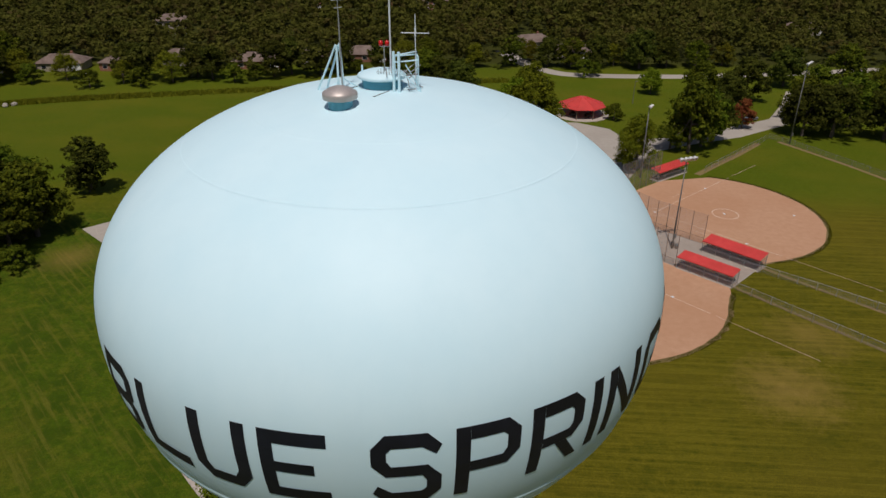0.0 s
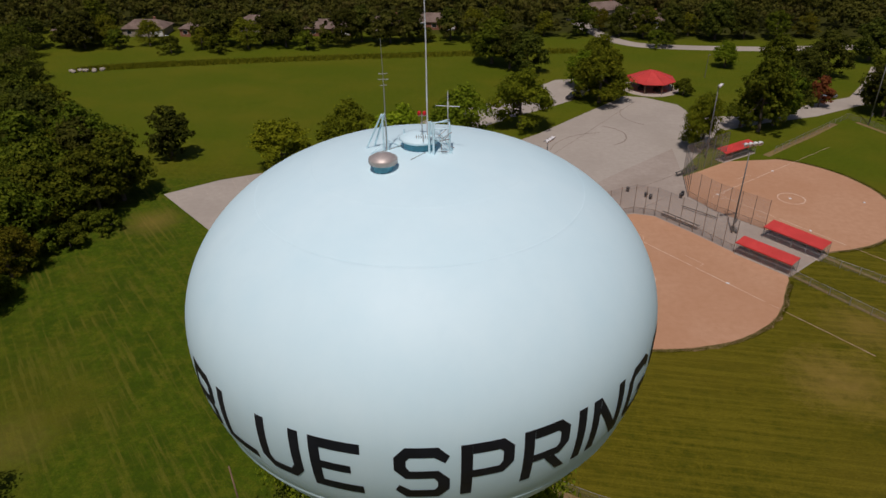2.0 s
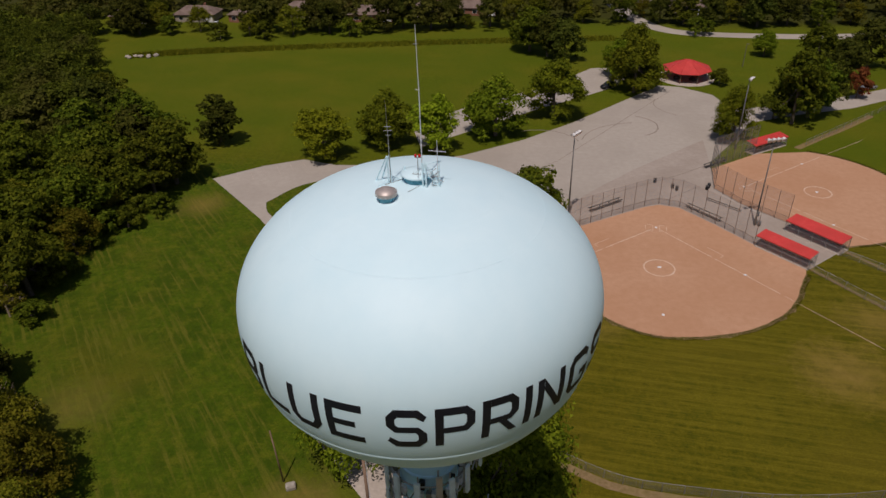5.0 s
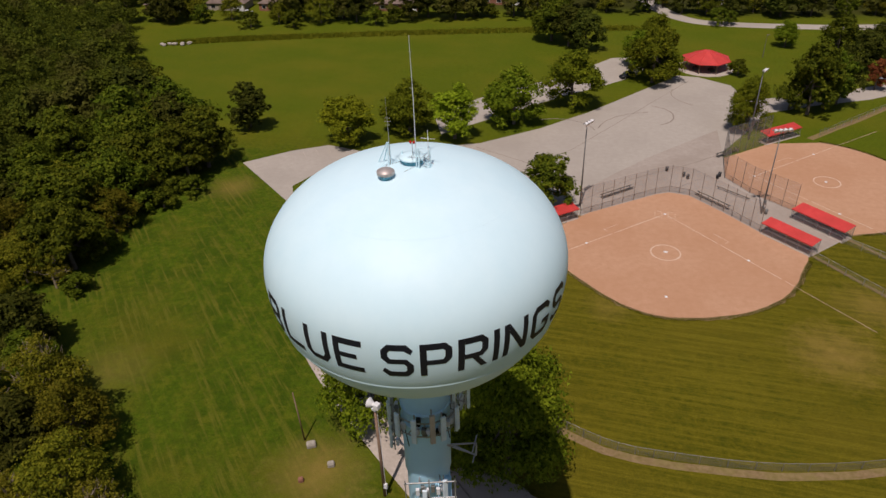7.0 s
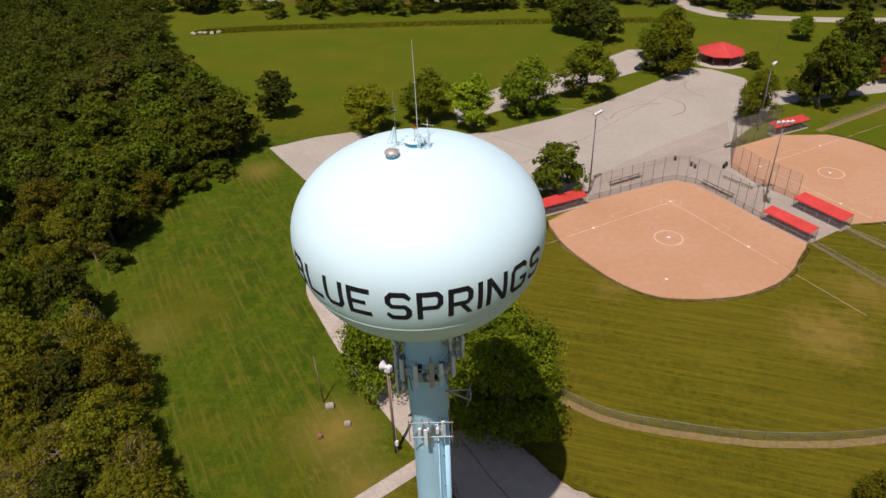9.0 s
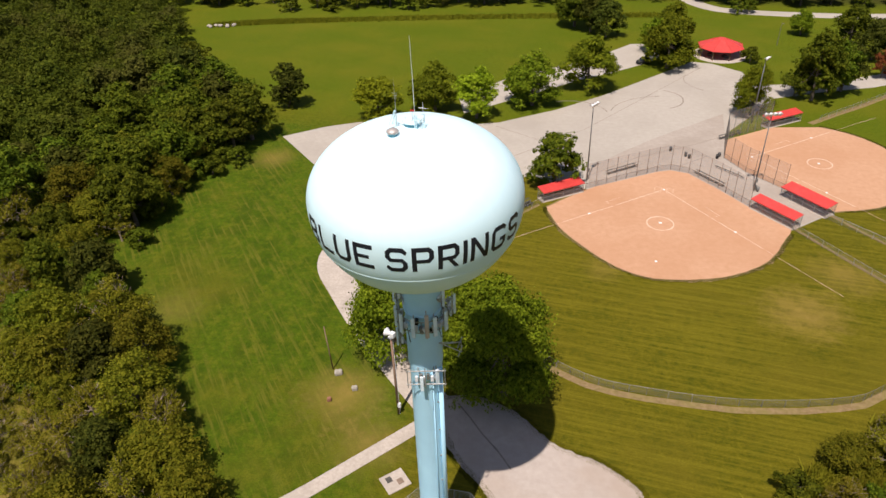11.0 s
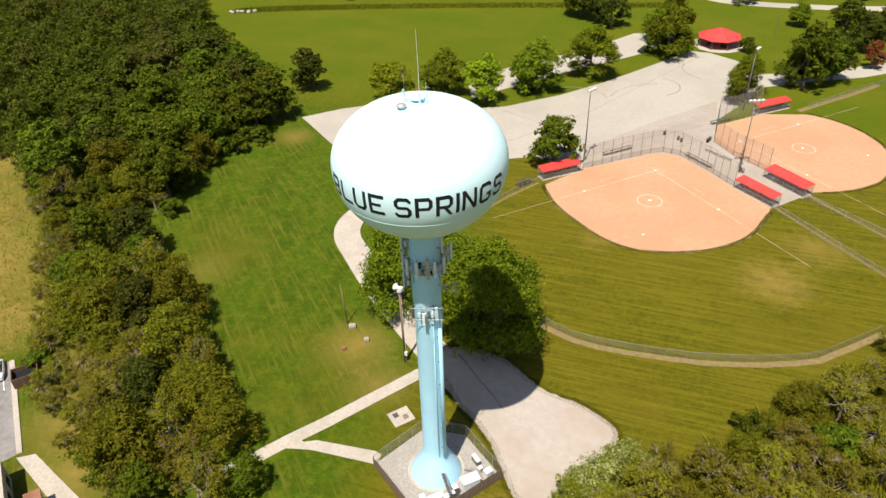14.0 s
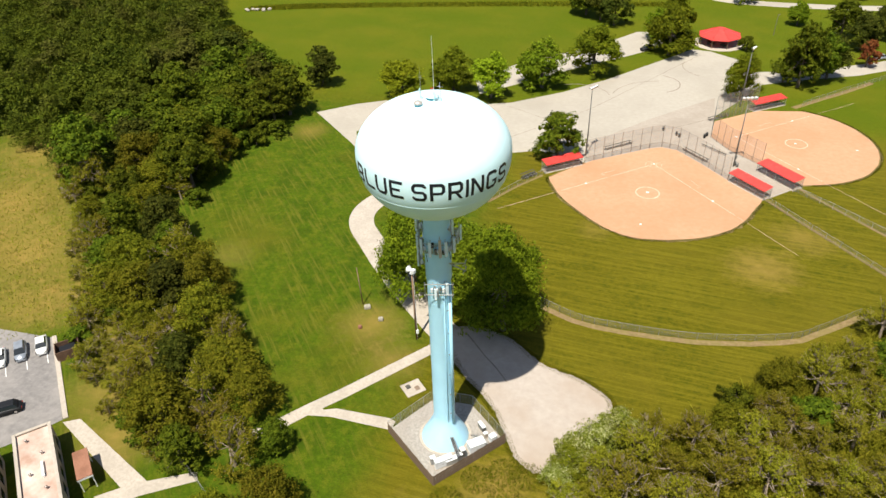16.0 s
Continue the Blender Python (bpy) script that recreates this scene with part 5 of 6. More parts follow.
def awning():
    t = thing("entrance_canopy", "dark red entrance canopy with a white frame", "canopy", pose(-43.3, -18.8, 0, 0, 0, -43))
    part("roof", bm_box(B(), (0, 0, 2.6), (5.0, 1.9, 0.18), None, 0.04), BRICK, t, "dark red roof")
    for x in (-2.3, 2.3):
        for y in (-0.8, 0.8):
            part("post", bm_box(B(), (x, y, 1.25), (0.12, 0.12, 2.5)), WHITE, t)
    part("beam", bm_box(B(), (2.45, 0, 2.4), (0.12, 1.9, 0.3)), WHITE, t)


awning()


def dumpster_pen():
    t = thing("bin_enclosure", "dark brown wooden bin enclosure at the car park's edge", "enclosure", pose(-62.3, 0.2, 0, 0, 0, 45))
    for c, s in (((0, -1.3, 0.9), (3.4, 0.12, 1.8)), ((0, 1.3, 0.9), (3.4, 0.12, 1.8)), ((1.7, 0, 0.9), (0.12, 2.7, 1.8)), ((-1.7, 0, 0.9), (0.12, 2.7, 1.8))):
        part("panel", bm_box(B(), c, s), BROWNWOOD, t)
    d = thing("dumpster", "dark green steel dumpster in its pen", "dumpster", pose(-62.3, 0.2, 0, 0, 0, 45))
    part("box", bm_box(B(), (0, 0, 0.7), (2.2, 1.5, 1.2), None, 0.04), BLACK, d)
    part("lid", bm_box(B(), (0, 0, 1.33), (2.3, 1.6, 0.06), pose(0, 0, 0, 3), 0.02), BLACK, d)


dumpster_pen()
chain_fence([(-34.5, -12.3), (-29.3, -15.6), (-24, -19)], 1.5, "grey chain-link fence by the path's end", STEEL, 2.0)


# ---- houses beyond the park ----
def house(x, y, turn, L, W, wall, label, storeys=1):
    t = thing("house", label, "house", pose(x, y, 0, 0, 0, turn), "suburban houses")
    H = 2.8 * storeys
    for c, s in (((0, -W / 2, H / 2), (L, 0.25, H)), ((0, W / 2, H / 2), (L, 0.25, H)), ((-L / 2 + 0.125, 0, H / 2), (0.25, W - 0.25, H)), ((L / 2 - 0.125, 0, H / 2), (0.25, W - 0.25, H))):
        part("wall", bm_box(B(), c, s), wall, t)
    bm = B()
    e, rh = 0.6, W * 0.26
    lo = [bm.verts.new(c) for c in ((-L / 2 - e, -W / 2 - e, H - 0.1), (L / 2 + e, -W / 2 - e, H - 0.1), (L / 2 + e, W / 2 + e, H - 0.1), (-L / 2 - e, W / 2 + e, H - 0.1))]
    hi = [bm.verts.new(c) for c in ((-L / 2 + W * 0.4, 0, H + rh), (L / 2 - W * 0.4, 0, H + rh))]
    for f in ((lo[0], lo[1], hi[1], hi[0]), (lo[1], lo[2], hi[1]), (lo[2], lo[3], hi[0], hi[1]), (lo[3], lo[0], hi[0]), (lo[3], lo[2], lo[1], lo[0])):
        bm.faces.new(f)
    roof = part("roof", bm, SHINGLE, t, "brown shingle hip roof")
    part("chimney", bm_box(B(), (L * 0.2, 0.8, H + rh * 0.9), (0.8, 0.7, 1.8)), BRICK, roof)
    for st in range(storeys):
        for k in range(3):
            w = part("window", bm_box(B(), (-L / 2 + L * (k + 0.6) / 3.4, -W / 2 - 0.13, 1.5 + 2.8 * st), (1.5, 0.06, 1.2)), GLASS, t, "dark window")
            part("window_frame", bm_box(B(), (-L / 2 + L * (k + 0.6) / 3.4, -W / 2 - 0.11, 1.5 + 2.8 * st), (1.7, 0.05, 1.4)), WHITE, w)
    part("garage_door", bm_box(B(), (L * 0.38, -W / 2 - 0.14, 1.1), (L * 0.2, 0.06, 2.2)), WHITE, t, "white garage door")


for k, (x, y, tr, L, W, wall, st) in enumerate(((-130, 226, 4, 15, 9, SIDING, 1), (-110, 226, -6, 12, 8, BRICK, 1), (-92, 236, -4, 14, 9, SIDING, 1), (-64, 231, 3, 16, 9, BRICK, 1), (-27, 244, 0, 15, 9, BRICK, 1), (-44, 240, 6, 13, 8, SIDING, 1), (-118, 300, 8, 13, 9, SIDING, 2),
                                             (-71, 376, 5, 14, 10, BRICK, 2), (-28, 376, -5, 14, 10, BRICK, 2), (50, 252, -8, 13, 9, SIDING, 1), (-4, 372, 4, 13, 10, BRICK, 2), (160, 305, 10, 15, 10, SIDING, 1), (-154, 222, 5, 14, 9, BRICK, 1), (36, 270, 20, 16, 9, SIDING, 1), (196, 412, 0, 15, 10, BRICK, 2))):
    house(x, y, tr, L, W, wall, "%s suburban house with a brown hip roof among trees" % ("brick" if wall is BRICK else "pale siding"), st)


def rocks():
    r = random.Random(12)
    for k in range(9):
        t = thing("limestone_block", "pale limestone block on the drainage bank", "rock", pose(-129.5 + 1.3 * k * r.uniform(0.8, 1.1), 175.3 + 0.25 * k + r.uniform(-0.8, 0.8), 0, 0, 0, r.uniform(0, 180)), "bank stones")
        bm = B()
        bmesh.ops.create_icosphere(bm, subdivisions=2, radius=0.75)
        for v in bm.verts:
            v.co *= 1 + 0.25 * noise.noise(v.co * 1.7 + Vector((k, 0, 0)))
            v.co.z = v.co.z * 0.7 + 0.35
        part("stone", bm, ROCK, t)


rocks()


# ---- trees ----
def leaf_cards(centres, normals, size, r):
    """Small leaf sprays, one three-cornered blade each."""
    n = len(centres)
    nrm = normals + r.normal(0, 0.42, (n, 3))
    nrm /= np.linalg.norm(nrm, axis=1)[:, None]
    a = np.cross(nrm, r.normal(0, 1, (n, 3)))
    a /= np.linalg.norm(a, axis=1)[:, None]
    b = np.cross(nrm, a)
    s = size * r.uniform(0.55, 1.4, (n, 1))
    q = s * r.uniform(0.5, 0.9, (n, 1))
    v = np.stack([centres - a * s - b * q * 0.5, centres + a * s - b * q * 0.6, centres + b * q * 1.1 + nrm * s * 0.25], 1).reshape(-1, 3)
    return v, np.arange(3 * n).reshape(-1, 3)


def crown_points(lobes, count, r, shell=0.35, clumps=0, spread=0.5):
    """Points in the outer shell of overlapping lobes (x, y, z, rx, rz), gathered into that many leafy clumps."""
    lobes = np.array(lobes)
    w = lobes[:, 3] ** 2
    n = clumps or count
    k = r.choice(len(lobes), n, p=w / w.sum())
    d = r.normal(0, 1, (n, 3))
    d[:, 2] = np.where(d[:, 2] < -0.6, -d[:, 2], d[:, 2])
    d /= np.linalg.norm(d, axis=1)[:, None]
    rad = 1 - shell * r.random(n) ** 1.6 + r.normal(0, 0.06 if not clumps else 0.11, n)
    sc = np.stack([lobes[k, 3], lobes[k, 3], lobes[k, 4]], 1)
    p = lobes[k, :3] + d * sc * rad[:, None]
    if not clumps:
        return p, d
    # each clump droops from a twig's end, flatter than wide
    j = r.randint(0, n, count)
    e = r.normal(0, 1, (count, 3))
    e /= np.linalg.norm(e, axis=1)[:, None]
    size = (spread * r.uniform(0.5, 1.35, n))[j]
    q = p[j] + e * np.array((1.0, 1.0, 0.6)) * (size * r.random(count) ** 0.45)[:, None]
    return q, 0.45 * d[j] + 0.75 * e + np.array((0, 0, 0.45))


def tree_meshes(name, seed, height, radius, count, size, leaf, style="round", bark=None):
    r = np.random.RandomState(seed)
    lobes = []
    if style == "pine":
        for k in range(26):
            z = height * (0.12 + 0.8 * k / 25)
            w = radius * 0.72 * math.sin(math.pi * (0.2 + 0.74 * k / 25)) ** 0.9
            a = r.uniform(0, 2 * math.pi)
            lobes.append((w * 0.5 * math.cos(a), w * 0.5 * math.sin(a), z, max(w * 0.85, 0.7), max(w * 0.5, 0.8)))
    else:
        base = 0.16 if style == "round" else 0.13
        for k in range(24 if style != "low" else 14):
            a, u = r.uniform(0, 2 * math.pi), r.random()
            z = height * (base + (0.88 - base) * u)
            reach = radius * (0.62 * math.sqrt(max(1 - (1.7 * u - 0.62) ** 2, 0.06))) * r.uniform(0.75, 1.15)
            w = radius * r.uniform(0.24, 0.44) * (1 - 0.2 * u)
            if style == "brush":
                w *= 0.62
            lobes.append((reach * math.cos(a), reach * math.sin(a), z, w, w * (r.uniform(0.7, 0.95) if style != "brush" else r.uniform(1.2, 2.0))))
        lobes.append((0, 0, height * 0.62, radius * (0.55 if style != "brush" else 0.35), height * 0.28))
    loose = {"round": (0.45, count // 26, 0.165 * radius), "brush": (0.8, count // 12, 0.085 * radius), "low": (0.4, count // 30, 0.17 * radius), "pine": (0.3, count // 26, 0.1 * radius)}[style]
    p, d = crown_points(lobes, count, r, *loose)
    p[:, 2] = np.maximum(p[:, 2], 0.25)
    v, f = leaf_cards(p, d, size, r)
    crown = bpy.data.meshes.new(name + "_crown")
    crown.from_pydata(v.tolist(), [], f.tolist())
    crown.materials.append(leaf)
    bm = B()
    rt = 0.028 * height
    bend = Vector((r.uniform(-0.3, 0.3), r.uniform(-0.3, 0.3), 0))
    top = Vector((0, 0, height * 0.55)) + bend
    fork = Vector((0, 0, height * 0.28)) + bend * 0.4
    bm_tube(bm, (0, 0, -0.1), fork, rt * 1.25, rt * 0.85, 8)
    bm_tube(bm, fork, top, rt * 0.85, rt * 0.35, 7)
    for lb in lobes[:9 if style != "brush" else 16]:
        q = Vector(lb[:3])
        s = fork.lerp(top, r.uniform(0, 0.9))
        k = s.lerp(q, 0.5) + Vector((0, 0, -0.04 * height))
        bm_tube(bm, s, k, rt * 0.42, rt * 0.26, 5)
        bm_tube(bm, k, q + Vector((0, 0, lb[4] * 0.4)), rt * 0.26, rt * 0.07, 5)
        if style == "brush":
            for _ in range(9):
                e = q + Vector((r.uniform(-1.1, 1.1), r.uniform(-1.1, 1.1), r.uniform(0.5, 1.3))) * min(lb[3], 1.6)
                bm_tube(bm, k.lerp(q, r.uniform(0.2, 1)), e, rt * 0.24, rt * 0.08, 3)
    trunk = mesh_of(name + "_trunk", bm, bark or BARK)
    return trunk, crown


KINDS = {
    "maple": [tree_meshes("maple", 11 + k, 9.0, 4.6, 15000, 0.185, LEAF_MAPLE) for k in range(3)],
    "shade": [tree_meshes("shade", 15 + k, 9.0, 4.6, 30000, 0.125, LEAF_MAPLE) for k in range(3)],
    "lime": [tree_meshes("lime", 21 + k, 8.0, 4.0, 10000, 0.18, LEAF_LIGHT) for k in range(2)],
    "oak": [tree_meshes("oak", 31 + k, 11.0, 5.6, 8000, 0.27, LEAF) for k in range(4)],
    "oak_dark": [tree_meshes("oak_dark", 41 + k, 11.0, 5.6, 8000, 0.27, LEAF_DARK) for k in range(3)],
    "olive": [tree_meshes("olive", 51 + k, 9.0, 4.8, 9500, 0.155, LEAF_OLIVE) for k in range(4)],
    "brush": [tree_meshes("brush", 61 + k, 7.5, 4.6, 6200, 0.112, LEAF_BRUSH, "brush", TWIG) for k in range(4)],
    "blossom": [tree_meshes("blossom", 66 + k, 5.0, 3.4, 8000, 0.12, LEAF_BLOSSOM, "low", TWIG) for k in range(2)],
    "shrub": [tree_meshes("shrub", 71 + k, 3.4, 2.6, 3000, 0.16, LEAF, "low") for k in range(2)],
    "pine": [tree_meshes("pine", 81, 12.5, 5.4, 10000, 0.25, LEAF_DARK, "pine")],
    "redleaf": [tree_meshes("redleaf", 91, 6.0, 3.0, 3600, 0.2, LEAF_RED)],
}
TREE_WORDS = {
    "shade": ("large dense green shade tree with a rounded crown", "tree"),
    "maple": ("dense green broadleaf tree with a rounded crown", "tree"),
    "lime": ("bright yellow-green leafy young tree", "tree"),
    "oak": ("tall green broadleaf tree with a lumpy crown", "tree"),
    "oak_dark": ("tall dark green broadleaf tree", "tree"),
    "olive": ("olive green tree with loose foliage", "tree"),
    "brush": ("brushy olive tree with bare grey twigs showing", "tree"),
    "blossom": ("bushy pale green shrub with small white blossom", "shrub"),
    "shrub": ("low bushy green shrub on the grass", "shrub"),
    "pine": ("dark green conical pine standing alone on grass", "tree"),
    "redleaf": ("small tree with reddish leaves", "tree"),
}


def tree(kind, x, y, s=1.0, tall=1.0, group="", where=""):
    r = random.Random("%s %.2f %.2f" % (kind, x, y))
    trunk, crown = KINDS[kind][r.randrange(len(KINDS[kind]))]
    words, cat = TREE_WORDS[kind]
    m = Matrix.Translation((x, y, 0)) @ Matrix.Rotation(r.uniform(0, 6.28), 4, "Z") @ Matrix.Diagonal((s, s, s * tall, 1))
    t = thing("shrub" if cat == "shrub" else kind + "_tree" if kind == "pine" else "tree", words + where, cat, m, group)
    piece("trunk", trunk, t)
    piece("crown", crown, t)
    return t


def inside(x, y, poly):
    c = False
    for (x0, y0), (x1, y1) in zip(poly, poly[1:] + poly[:1]):
        if (y0 > y) != (y1 > y) and x < (x1 - x0) * (y - y0) / (y1 - y0) + x0:
            c = not c
    return c


def scatter(poly, gap, seed, tries=6000):
    r = random.Random(seed)
    xs, ys = [p[0] for p in poly], [p[1] for p in poly]
    got = []
    for _ in range(tries):
        x, y = r.uniform(min(xs), max(xs)), r.uniform(min(ys), max(ys))
        if inside(x, y, poly) and all((x - a) ** 2 + (y - b) ** 2 > gap * gap for a, b in got):
            got.append((x, y))
    return got


WOODS_WEST = [(-150, 192), (-138, 172), (-126, 150), (-109, 123), (-89, 113), (-71, 94), (-68, 78), (-73, 65), (-73, 50), (-86, 50), (-96, 48), (-108, 55), (-124, 58), (-200, 80), (-240, 150), (-240, 192)]
STRIP = [(-72, 48), (-66, 38), (-58, 31), (-50, 22), (-43, 13), (-37, 6), (-32, 0), (-24, -5), (-18, -12), (-14, -18), (-14, -30), (-26, -30), (-24, -18), (-35, -13), (-45, -7), (-57, 6), (-64, 12), (-76, 23), (-95, 46), (-84, 50)]
WOODS_EAST = [(16, 0), (23, 2), (29, 6), (37, 14.5), (46, 23), (55, 33), (66, 40), (95, 62), (120, 40), (100, -5), (60, -25), (18, -22)]
r_ = random.Random(5)
deep = []
for x, y in scatter(WOODS_WEST, 6.8, 1):
    if x < -62 - 0.97 * (y + 24.6):
        continue
    if x < -98:
        deep.append((x, y))
        continue
    k = r_.choices(("oak", "oak_dark", "maple", "olive"), (7, 2, 0, 3))[0]
    tree(k, x, y, r_.uniform(1.0, 1.4), r_.uniform(0.85, 1.1), "woodland trees", " in dense woodland")


def deep_woods(spots):
    """The closed canopy farther in, crown against crown."""
    r = random.Random(17)
    vs, fs, base = [], [], 0
    for x, y in spots:
        kind = KINDS[r.choices(("oak", "oak_dark", "maple", "olive"), (7, 2, 0, 3))[0]]
        me = kind[r.randrange(len(kind))][1]
        co = np.empty(len(me.vertices) * 3)
        me.vertices.foreach_get("co", co)
        m = Matrix.Rotation(r.uniform(0, 6.28), 3, "Z") * r.uniform(1.0, 1.4)
        co = co.reshape(-1, 9)[::3 if x < -125 else 2] if x < -104 else co
        v = co.reshape(-1, 3) @ np.array(m).T + np.array((x, y, 0.0))
        vs.append(v)
        fs.append(np.arange(len(v)).reshape(-1, 3) + base)
        base += len(v)
    me = bpy.data.meshes.new("deep_woods")
    me.from_pydata(np.concatenate(vs).tolist(), [], np.concatenate(fs).tolist())
    me.materials.append(leaf_material("leaves_canopy", (0.022, 0.034, 0.003), (0.052, 0.070, 0.005), (0.115, 0.122, 0.010), 0.4))
    tagged(new("deep_woods", me), "closed green woodland canopy of broadleaf trees", "woods", "", "stuff")


deep_woods(deep)
for x, y, s in ((-69.5, 92, 1.25), (-70.5, 85.5, 1.15), (-76, 79, 1.2), (-77.5, 98, 1.3), (-76, 71, 1.15), (-78, 62, 1.2), (-75, 54, 1.0), (-84, 106, 1.2), (-93, 113, 1.2), (-100, 121, 1.2)):
    tree("oak", x, y, s, 1.0, "woodland trees", " in dense woodland")
for x, y, s in ((-66.5, 80, 1.2), (-69.5, 74, 1.3), (-72, 66, 1.1), (-71, 58, 1.2), (-68, 46, 1.1)):
    tree("shrub", x, y, s, 1.0, "woodland shrubs", "")
for x, y in scatter(STRIP, 5.2, 2):
    k = r_.choices(("olive", "brush", "oak", "oak_dark"), (6, 5, 2, 1))[0]
    tree(k, x, y, r_.uniform(0.6, 1.2) * (0.8 if k.startswith("oak") else 1), r_.uniform(0.8, 1.15), "hedgerow trees", " in an overgrown strip")
SCRUB = [(-104, 47), (-90, 36), (-84, 25), (-72, 15), (-68, 6), (-61, 1), (-54, -5), (-48, -9), (-41, -12.5), (-34, -13.5), (-45, -6), (-57, 7), (-64, 13), (-76, 24), (-92, 45)]
for x, y in scatter(SCRUB, 2.9, 6):
    if r_.random() < 0.25:
        tree("shrub", x, y, r_.uniform(0.7, 1.2), r_.uniform(0.8, 1.1), "scrub", " at the clearing's edge")
    else:
        tree("brush", x, y, r_.uniform(0.4, 0.72), r_.uniform(0.7, 1.0), "hedgerow trees", " at the clearing's edge")
for x, y in scatter(WOODS_EAST, 3.7, 3, 9000):
    if x > 61 + 0.19 * y or y < -16 + 0.27 * x:
        continue
    k = r_.choices(("brush", "olive", "shrub"), (12, 3, 2))[0]
    size = {"brush": r_.uniform(0.72, 1.1), "olive": r_.uniform(0.55, 0.8), "shrub": r_.uniform(1.0, 1.7)}[k]
    tree(k, x, y, size, r_.uniform(0.8, 1.05), "hillside trees", " on the wood's edge")
for x, y, s in ((17.0, -0.6, 0.95), (19.4, 2.6, 1.1), (22.4, 5.6, 1.0), (16.0, -4.5, 0.8)):
    tree("blossom", x, y, s, 0.95, "gravel shrubs", " beside gravel")
for x, y, s in ((20.6, -2.4, 0.7), (24.6, 2.6, 0.75), (27, 6.5, 0.7)):
    tree("brush", x, y, s, 0.9, "hillside trees", " beside gravel")
# single trees: kind, x, y, size, slenderness
SINGLE = (("lime", -43.5, 108, 1.6, 0.9), ("maple", -31.5, 116.5, 1.5, 0.95), ("lime", -20.4, 114, 1.55, 1.0), ("maple", -8.3, 124.5, 1.72, 0.9), ("maple", 4.4, 137.5, 1.68, 0.9), ("maple", 24.6, 158, 1.7, 0.95),
          ("oak", 2.2, 84.6, 1.14, 0.85), ("shade", 43.6, 127.5, 1.25, 1.05), ("oak", 59.0, 139.5, 1.2, 1.3), ("oak_dark", 67, 147, 1.0, 1.15), ("oak", 63.5, 144, 1.1, 1.25), ("oak", 55.5, 142, 0.8, 1.0),
          ("redleaf", 79, 159, 1.1, 1.2), ("maple", 64.6, 195, 0.85, 1.0), ("shrub", 47.2, 166, 1.2, 1.2), ("shrub", 48.2, 218, 1.5, 1.2), ("shrub", 52, 219, 1.2, 1.2), ("oak_dark", 6.1, 184, 1.15, 0.95), ("oak", -4.6, 194, 1.4, 0.95), ("oak_dark", 1, 189, 1.1, 1),
          ("maple", 25.5, 176, 1.45, 1.0), ("maple", 21, 170, 1.2, 1.0), ("pine", -69.4, 112.5, 1.05, 0.95), ("shade", 3.0, 23.0, 1.58, 1.36), ("shade", -3.0, 28, 1.5, 1.1), ("shade", -13.8, 28.4, 1.55, 1.22), ("maple", -8, 35, 1.3, 1),
          ("oak_dark", 92, 153, 1.15, 1.1), ("oak_dark", 99, 152, 1.3, 1), ("oak", 107, 160, 1.3, 1), ("oak_dark", 111, 150, 1.3, 1), ("oak_dark", 80, 174, 1.0, 1), ("oak", 120, 148, 1.3, 1), ("oak", 98, 168, 1.1, 1), ("oak_dark", 90, 186, 1.2, 1), ("oak", 120, 172, 1.3, 1),
          ("oak", 76, 184, 1.1, 1), ("oak_dark", 128, 160, 1.3, 1), ("oak", 131, 178, 1.3, 1), ("oak", 104, 176, 1.2, 1), ("oak_dark", 110, 206, 1.2, 1), ("oak", 125, 200, 1.3, 1), ("oak", 140, 195, 1.3, 1), ("oak_dark", 142, 165, 1.3, 1))
r_ = random.Random(8)
for x, y in ((-158, 202), (-149, 206), (-141, 203), (-136, 209), (-121, 209), (-101, 205), (-97, 211), (-86, 207), (-80, 214), (-74, 210), (-55, 215), (-50, 219), (-40, 218), (-34, 222), (-20, 224), (-12, 226), (-5, 223), (12, 232), (-104, 216), (-142, 215), (38, 233), (46, 231), (55, 232), (26, 236), (32, 242), (62, 236), (70, 231), (80, 233), (90, 232), (101, 236)):
    tree(r_.choice(("oak_dark", "oak_dark", "oak", "olive")), x, y, r_.uniform(0.85, 1.25), r_.uniform(0.9, 1.1), "garden trees", " beside suburban gardens")
for x, y in ((-109, 199), (-94, 201), (-66, 207), (-60, 211), (-28, 221), (-130, 204)):
    tree("shrub", x, y, r_.uniform(1.4, 2.0), r_.uniform(1.0, 1.3), "garden shrubs", "")
for k, x, y, s, h in SINGLE:
    tree(k, x, y, s, h, "", " on mown grass" if k != "pine" else "")


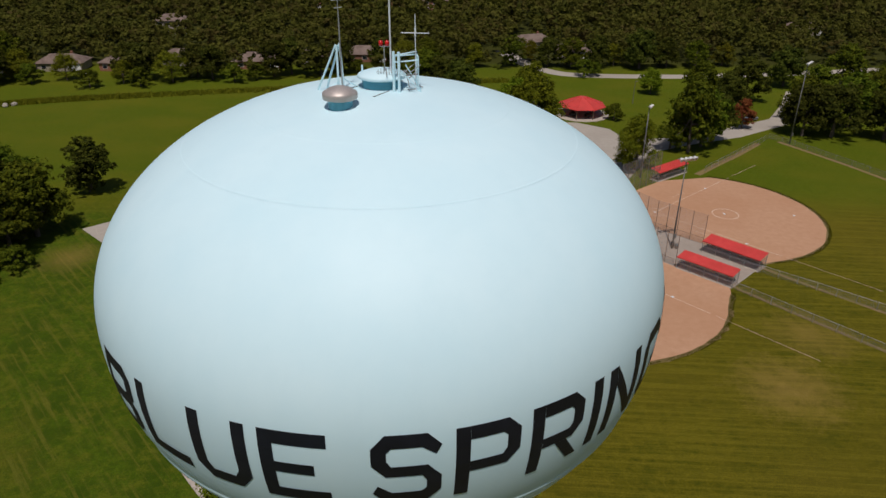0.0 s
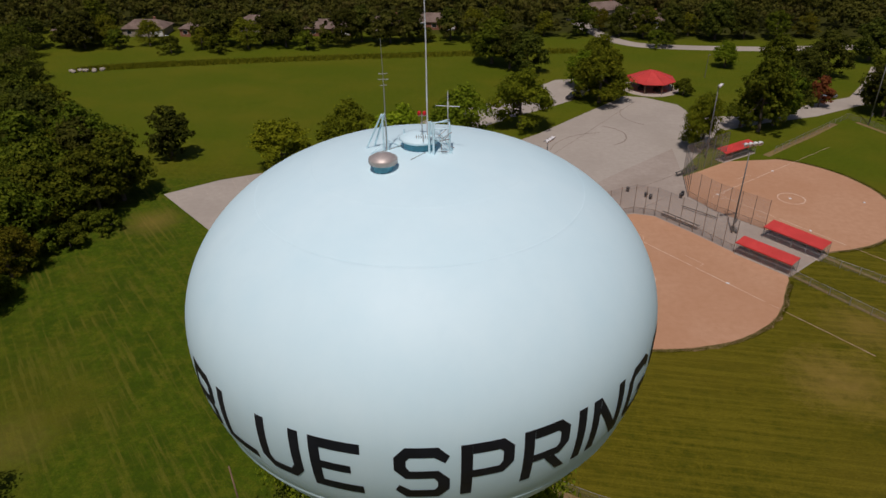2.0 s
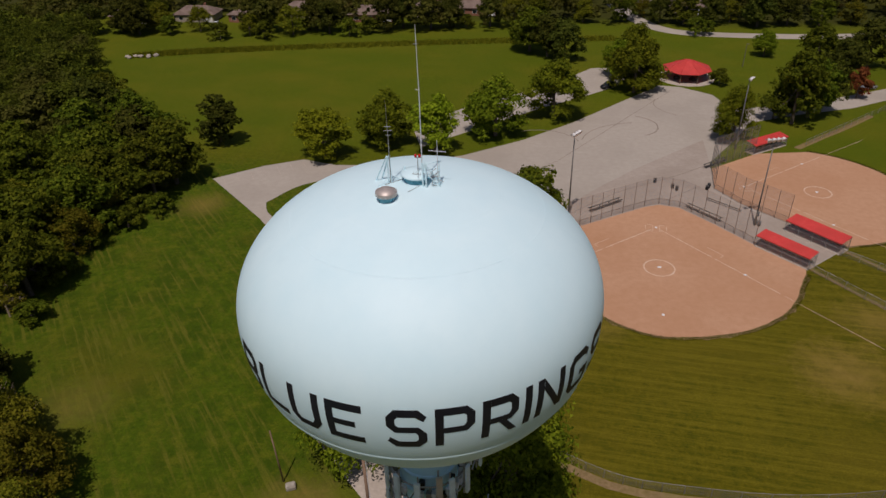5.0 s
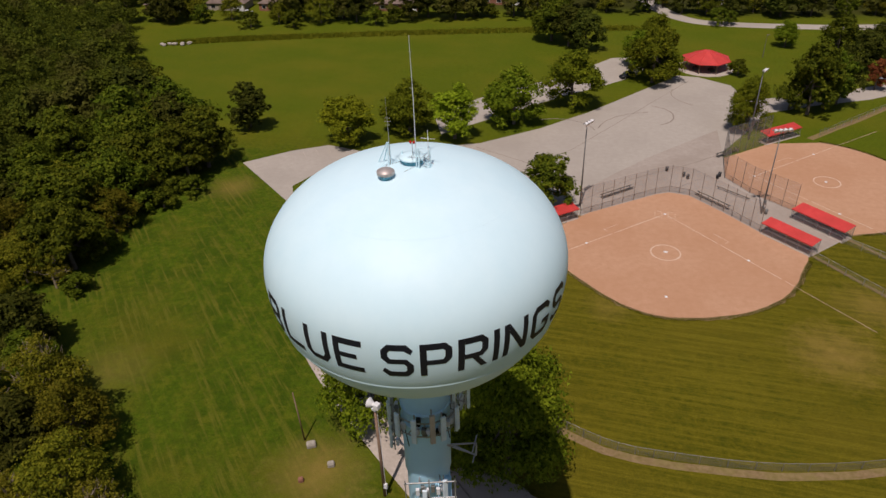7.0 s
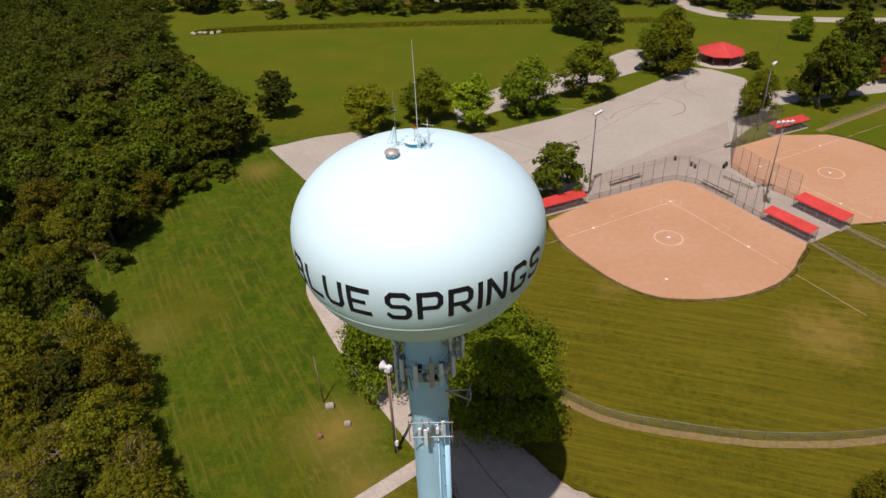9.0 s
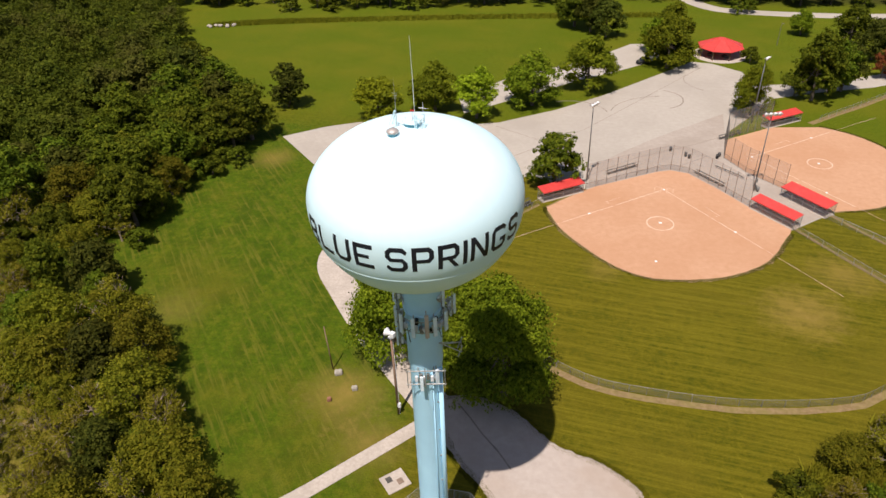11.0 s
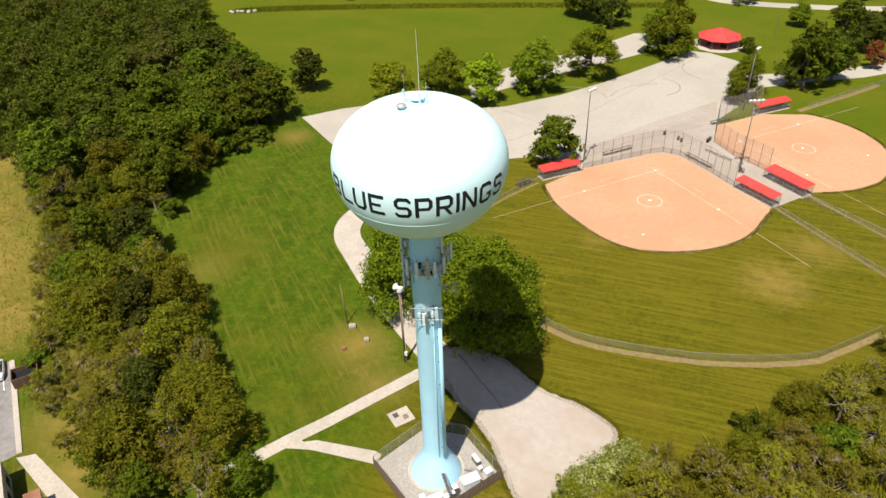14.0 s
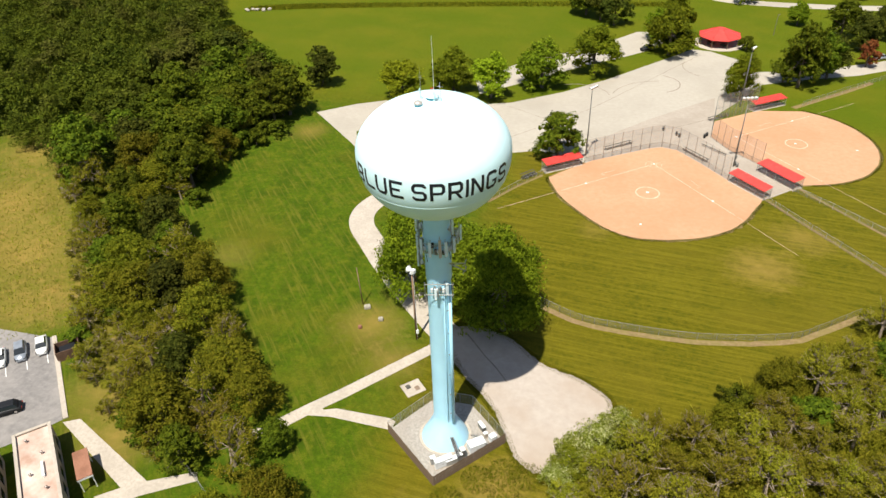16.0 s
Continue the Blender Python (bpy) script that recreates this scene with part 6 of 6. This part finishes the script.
def far_woods():
    """The wooded suburb beyond the park, crown beside crown."""
    r = np.random.RandomState(4)
    vs, fs, base = [], [], 0
    belts = []
    for _ in range(9000):
        x, y = r.uniform(-340, 340), r.uniform(200, 470)
        if abs(x) > 0.62 * (y + 60) + 30:
            continue
        edge = 203 + 0.22 * max(x + 95, 0) if x < 30 else 228 + 0.05 * abs(x)
        if y < edge or (y < edge + 18 and r.random() < 0.45) or (r.random() < 0.05 and y < 300):
            continue
        belts.append((x, y))
    kept = []
    cell = {}
    for x, y in belts:
        c = (int(x // 6.2), int(y // 6.2))
        if c in cell:
            continue
        cell[c] = 1
        if any(abs(x - a) < w * 1.05 and -2.4 * w < y - b < w for a, b, w in HOUSE_SPOTS):
            continue
        kept.append((x, y))
    for x, y in kept:
        h = r.uniform(6, 14)
        rad = h * r.uniform(0.4, 0.62)
        lobes = []
        for _k in range(7):
            a, u = r.uniform(0, 6.28), r.random()
            lobes.append((x + rad * 0.5 * math.cos(a), y + rad * 0.5 * math.sin(a), h * (0.35 + 0.5 * u), rad * 0.5, rad * 0.45))
        count = 300 if y < 280 else 130
        p, d = crown_points(lobes, count, r, 0.3, count // 14, 1.0)
        v, f = leaf_cards(p, d, 0.58 if y < 280 else 1.0, r)
        vs.append(v)
        fs.append(f + base)
        base += len(v)
    me = bpy.data.meshes.new("far_woods")
    me.from_pydata(np.concatenate(vs).tolist(), [], np.concatenate(fs).tolist())
    me.materials.append(LEAF_FAR)
    tagged(new("far_woods", me), "dense dark green suburban woodland beyond the lawn", "woods", "", "stuff")


LEAF_FAR = leaf_material("leaves_far", (0.030, 0.040, 0.006), (0.062, 0.074, 0.010), (0.125, 0.125, 0.02), 0.7)
HOUSE_SPOTS = [(-130, 226, 8), (-110, 226, 7), (-92, 236, 8), (-64, 231, 8), (-27, 244, 8), (-44, 240, 7), (-118, 300, 10), (-71, 376, 11), (-28, 376, 11), (50, 252, 8), (-4, 372, 10), (160, 305, 10), (-154, 222, 8), (36, 270, 9), (196, 412, 10), (30, 245, 5), (-110, 214, 6)]
far_woods()


def tufts(name, label, spots, count, size, height, mat, seed):
    """Tall grass and weeds as upright blades round the given spots (x, y, spread)."""
    r = np.random.RandomState(seed)
    s = np.array(spots)[r.choice(len(spots), count)]
    a, d = r.uniform(0, 6.283, count), np.sqrt(r.random(count)) * s[:, 2]
    p = np.stack([s[:, 0] + d * np.cos(a), s[:, 1] + d * np.sin(a), np.full(count, -0.02)], 1)
    w = size * r.uniform(0.5, 1.3, (count, 1))
    u = np.stack([np.cos(a * 7), np.sin(a * 7), np.zeros(count)], 1)
    up = np.stack([r.normal(0, 0.45, count), r.normal(0, 0.45, count), np.ones(count)], 1) * height * r.uniform(0.4, 1.3, (count, 1))
    v = np.stack([p - u * w, p + u * w, p + up], 1).reshape(-1, 3)
    me = bpy.data.meshes.new(name)
    me.from_pydata(v.tolist(), [], np.arange(3 * count).reshape(-1, 3).tolist())
    me.materials.append(mat)
    tagged(new(name, me), label, "grass", "", "stuff")


bank = curve_pts([(-127, 178), (-110, 184), (-90, 189), (-53, 197.5), (-15, 205), (20, 211)], 10)
tufts("bank_grass", "tall rough grass along the drainage bank", [(x, y, 3.2) for x, y in bank], 16000, 0.16, 0.7, LEAF_OLIVE, 2)
tufts("clearing_weeds", "pale dry weeds and tall grass in a clearing", [(x, y, 6) for x, y in scatter([(-125, 52), (-98, 46), (-78, 22), (-66, 8), (-60, 6), (-70, 3), (-100, 5), (-140, 40)], 6, 9)], 11000, 0.09, 0.35, LEAF_BRUSH, 3)
under = [(x, y, 2.4) for x, y in scatter(WOODS_EAST, 2.2, 14, 9000) if x < 63 + 0.19 * y and y > -18 + 0.27 * x]
tufts("underbrush", "tangled brown and olive underbrush beneath the hillside trees", under, 45000, 0.13, 1.1, LEAF_BRUSH, 8)
tufts("fence_weeds", "rough weedy tufts beside the compound fence", [(x, y, 2.2) for x, y in ((6, -6), (9, -4), (12, -4), (3, -10), (10, -8))], 7000, 0.06, 0.3, LEAF_OLIVE, 5)
edge_line = [(x, y, 0.75) for x, y in APRON] * 2 + [(x + (x - 24) * 0.016, y - 0.3, 0.4) for x, y in curve_pts(CURVE, 4)] + [(x, y, 0.35) for x, y in arc(52.0, 103.6, 20.6, -78, 72, 140)]
tufts("edge_turf", "ragged turf along the edges of gravel and clay", edge_line, 40000, 0.06, 0.14, LEAF_TURF, 6)
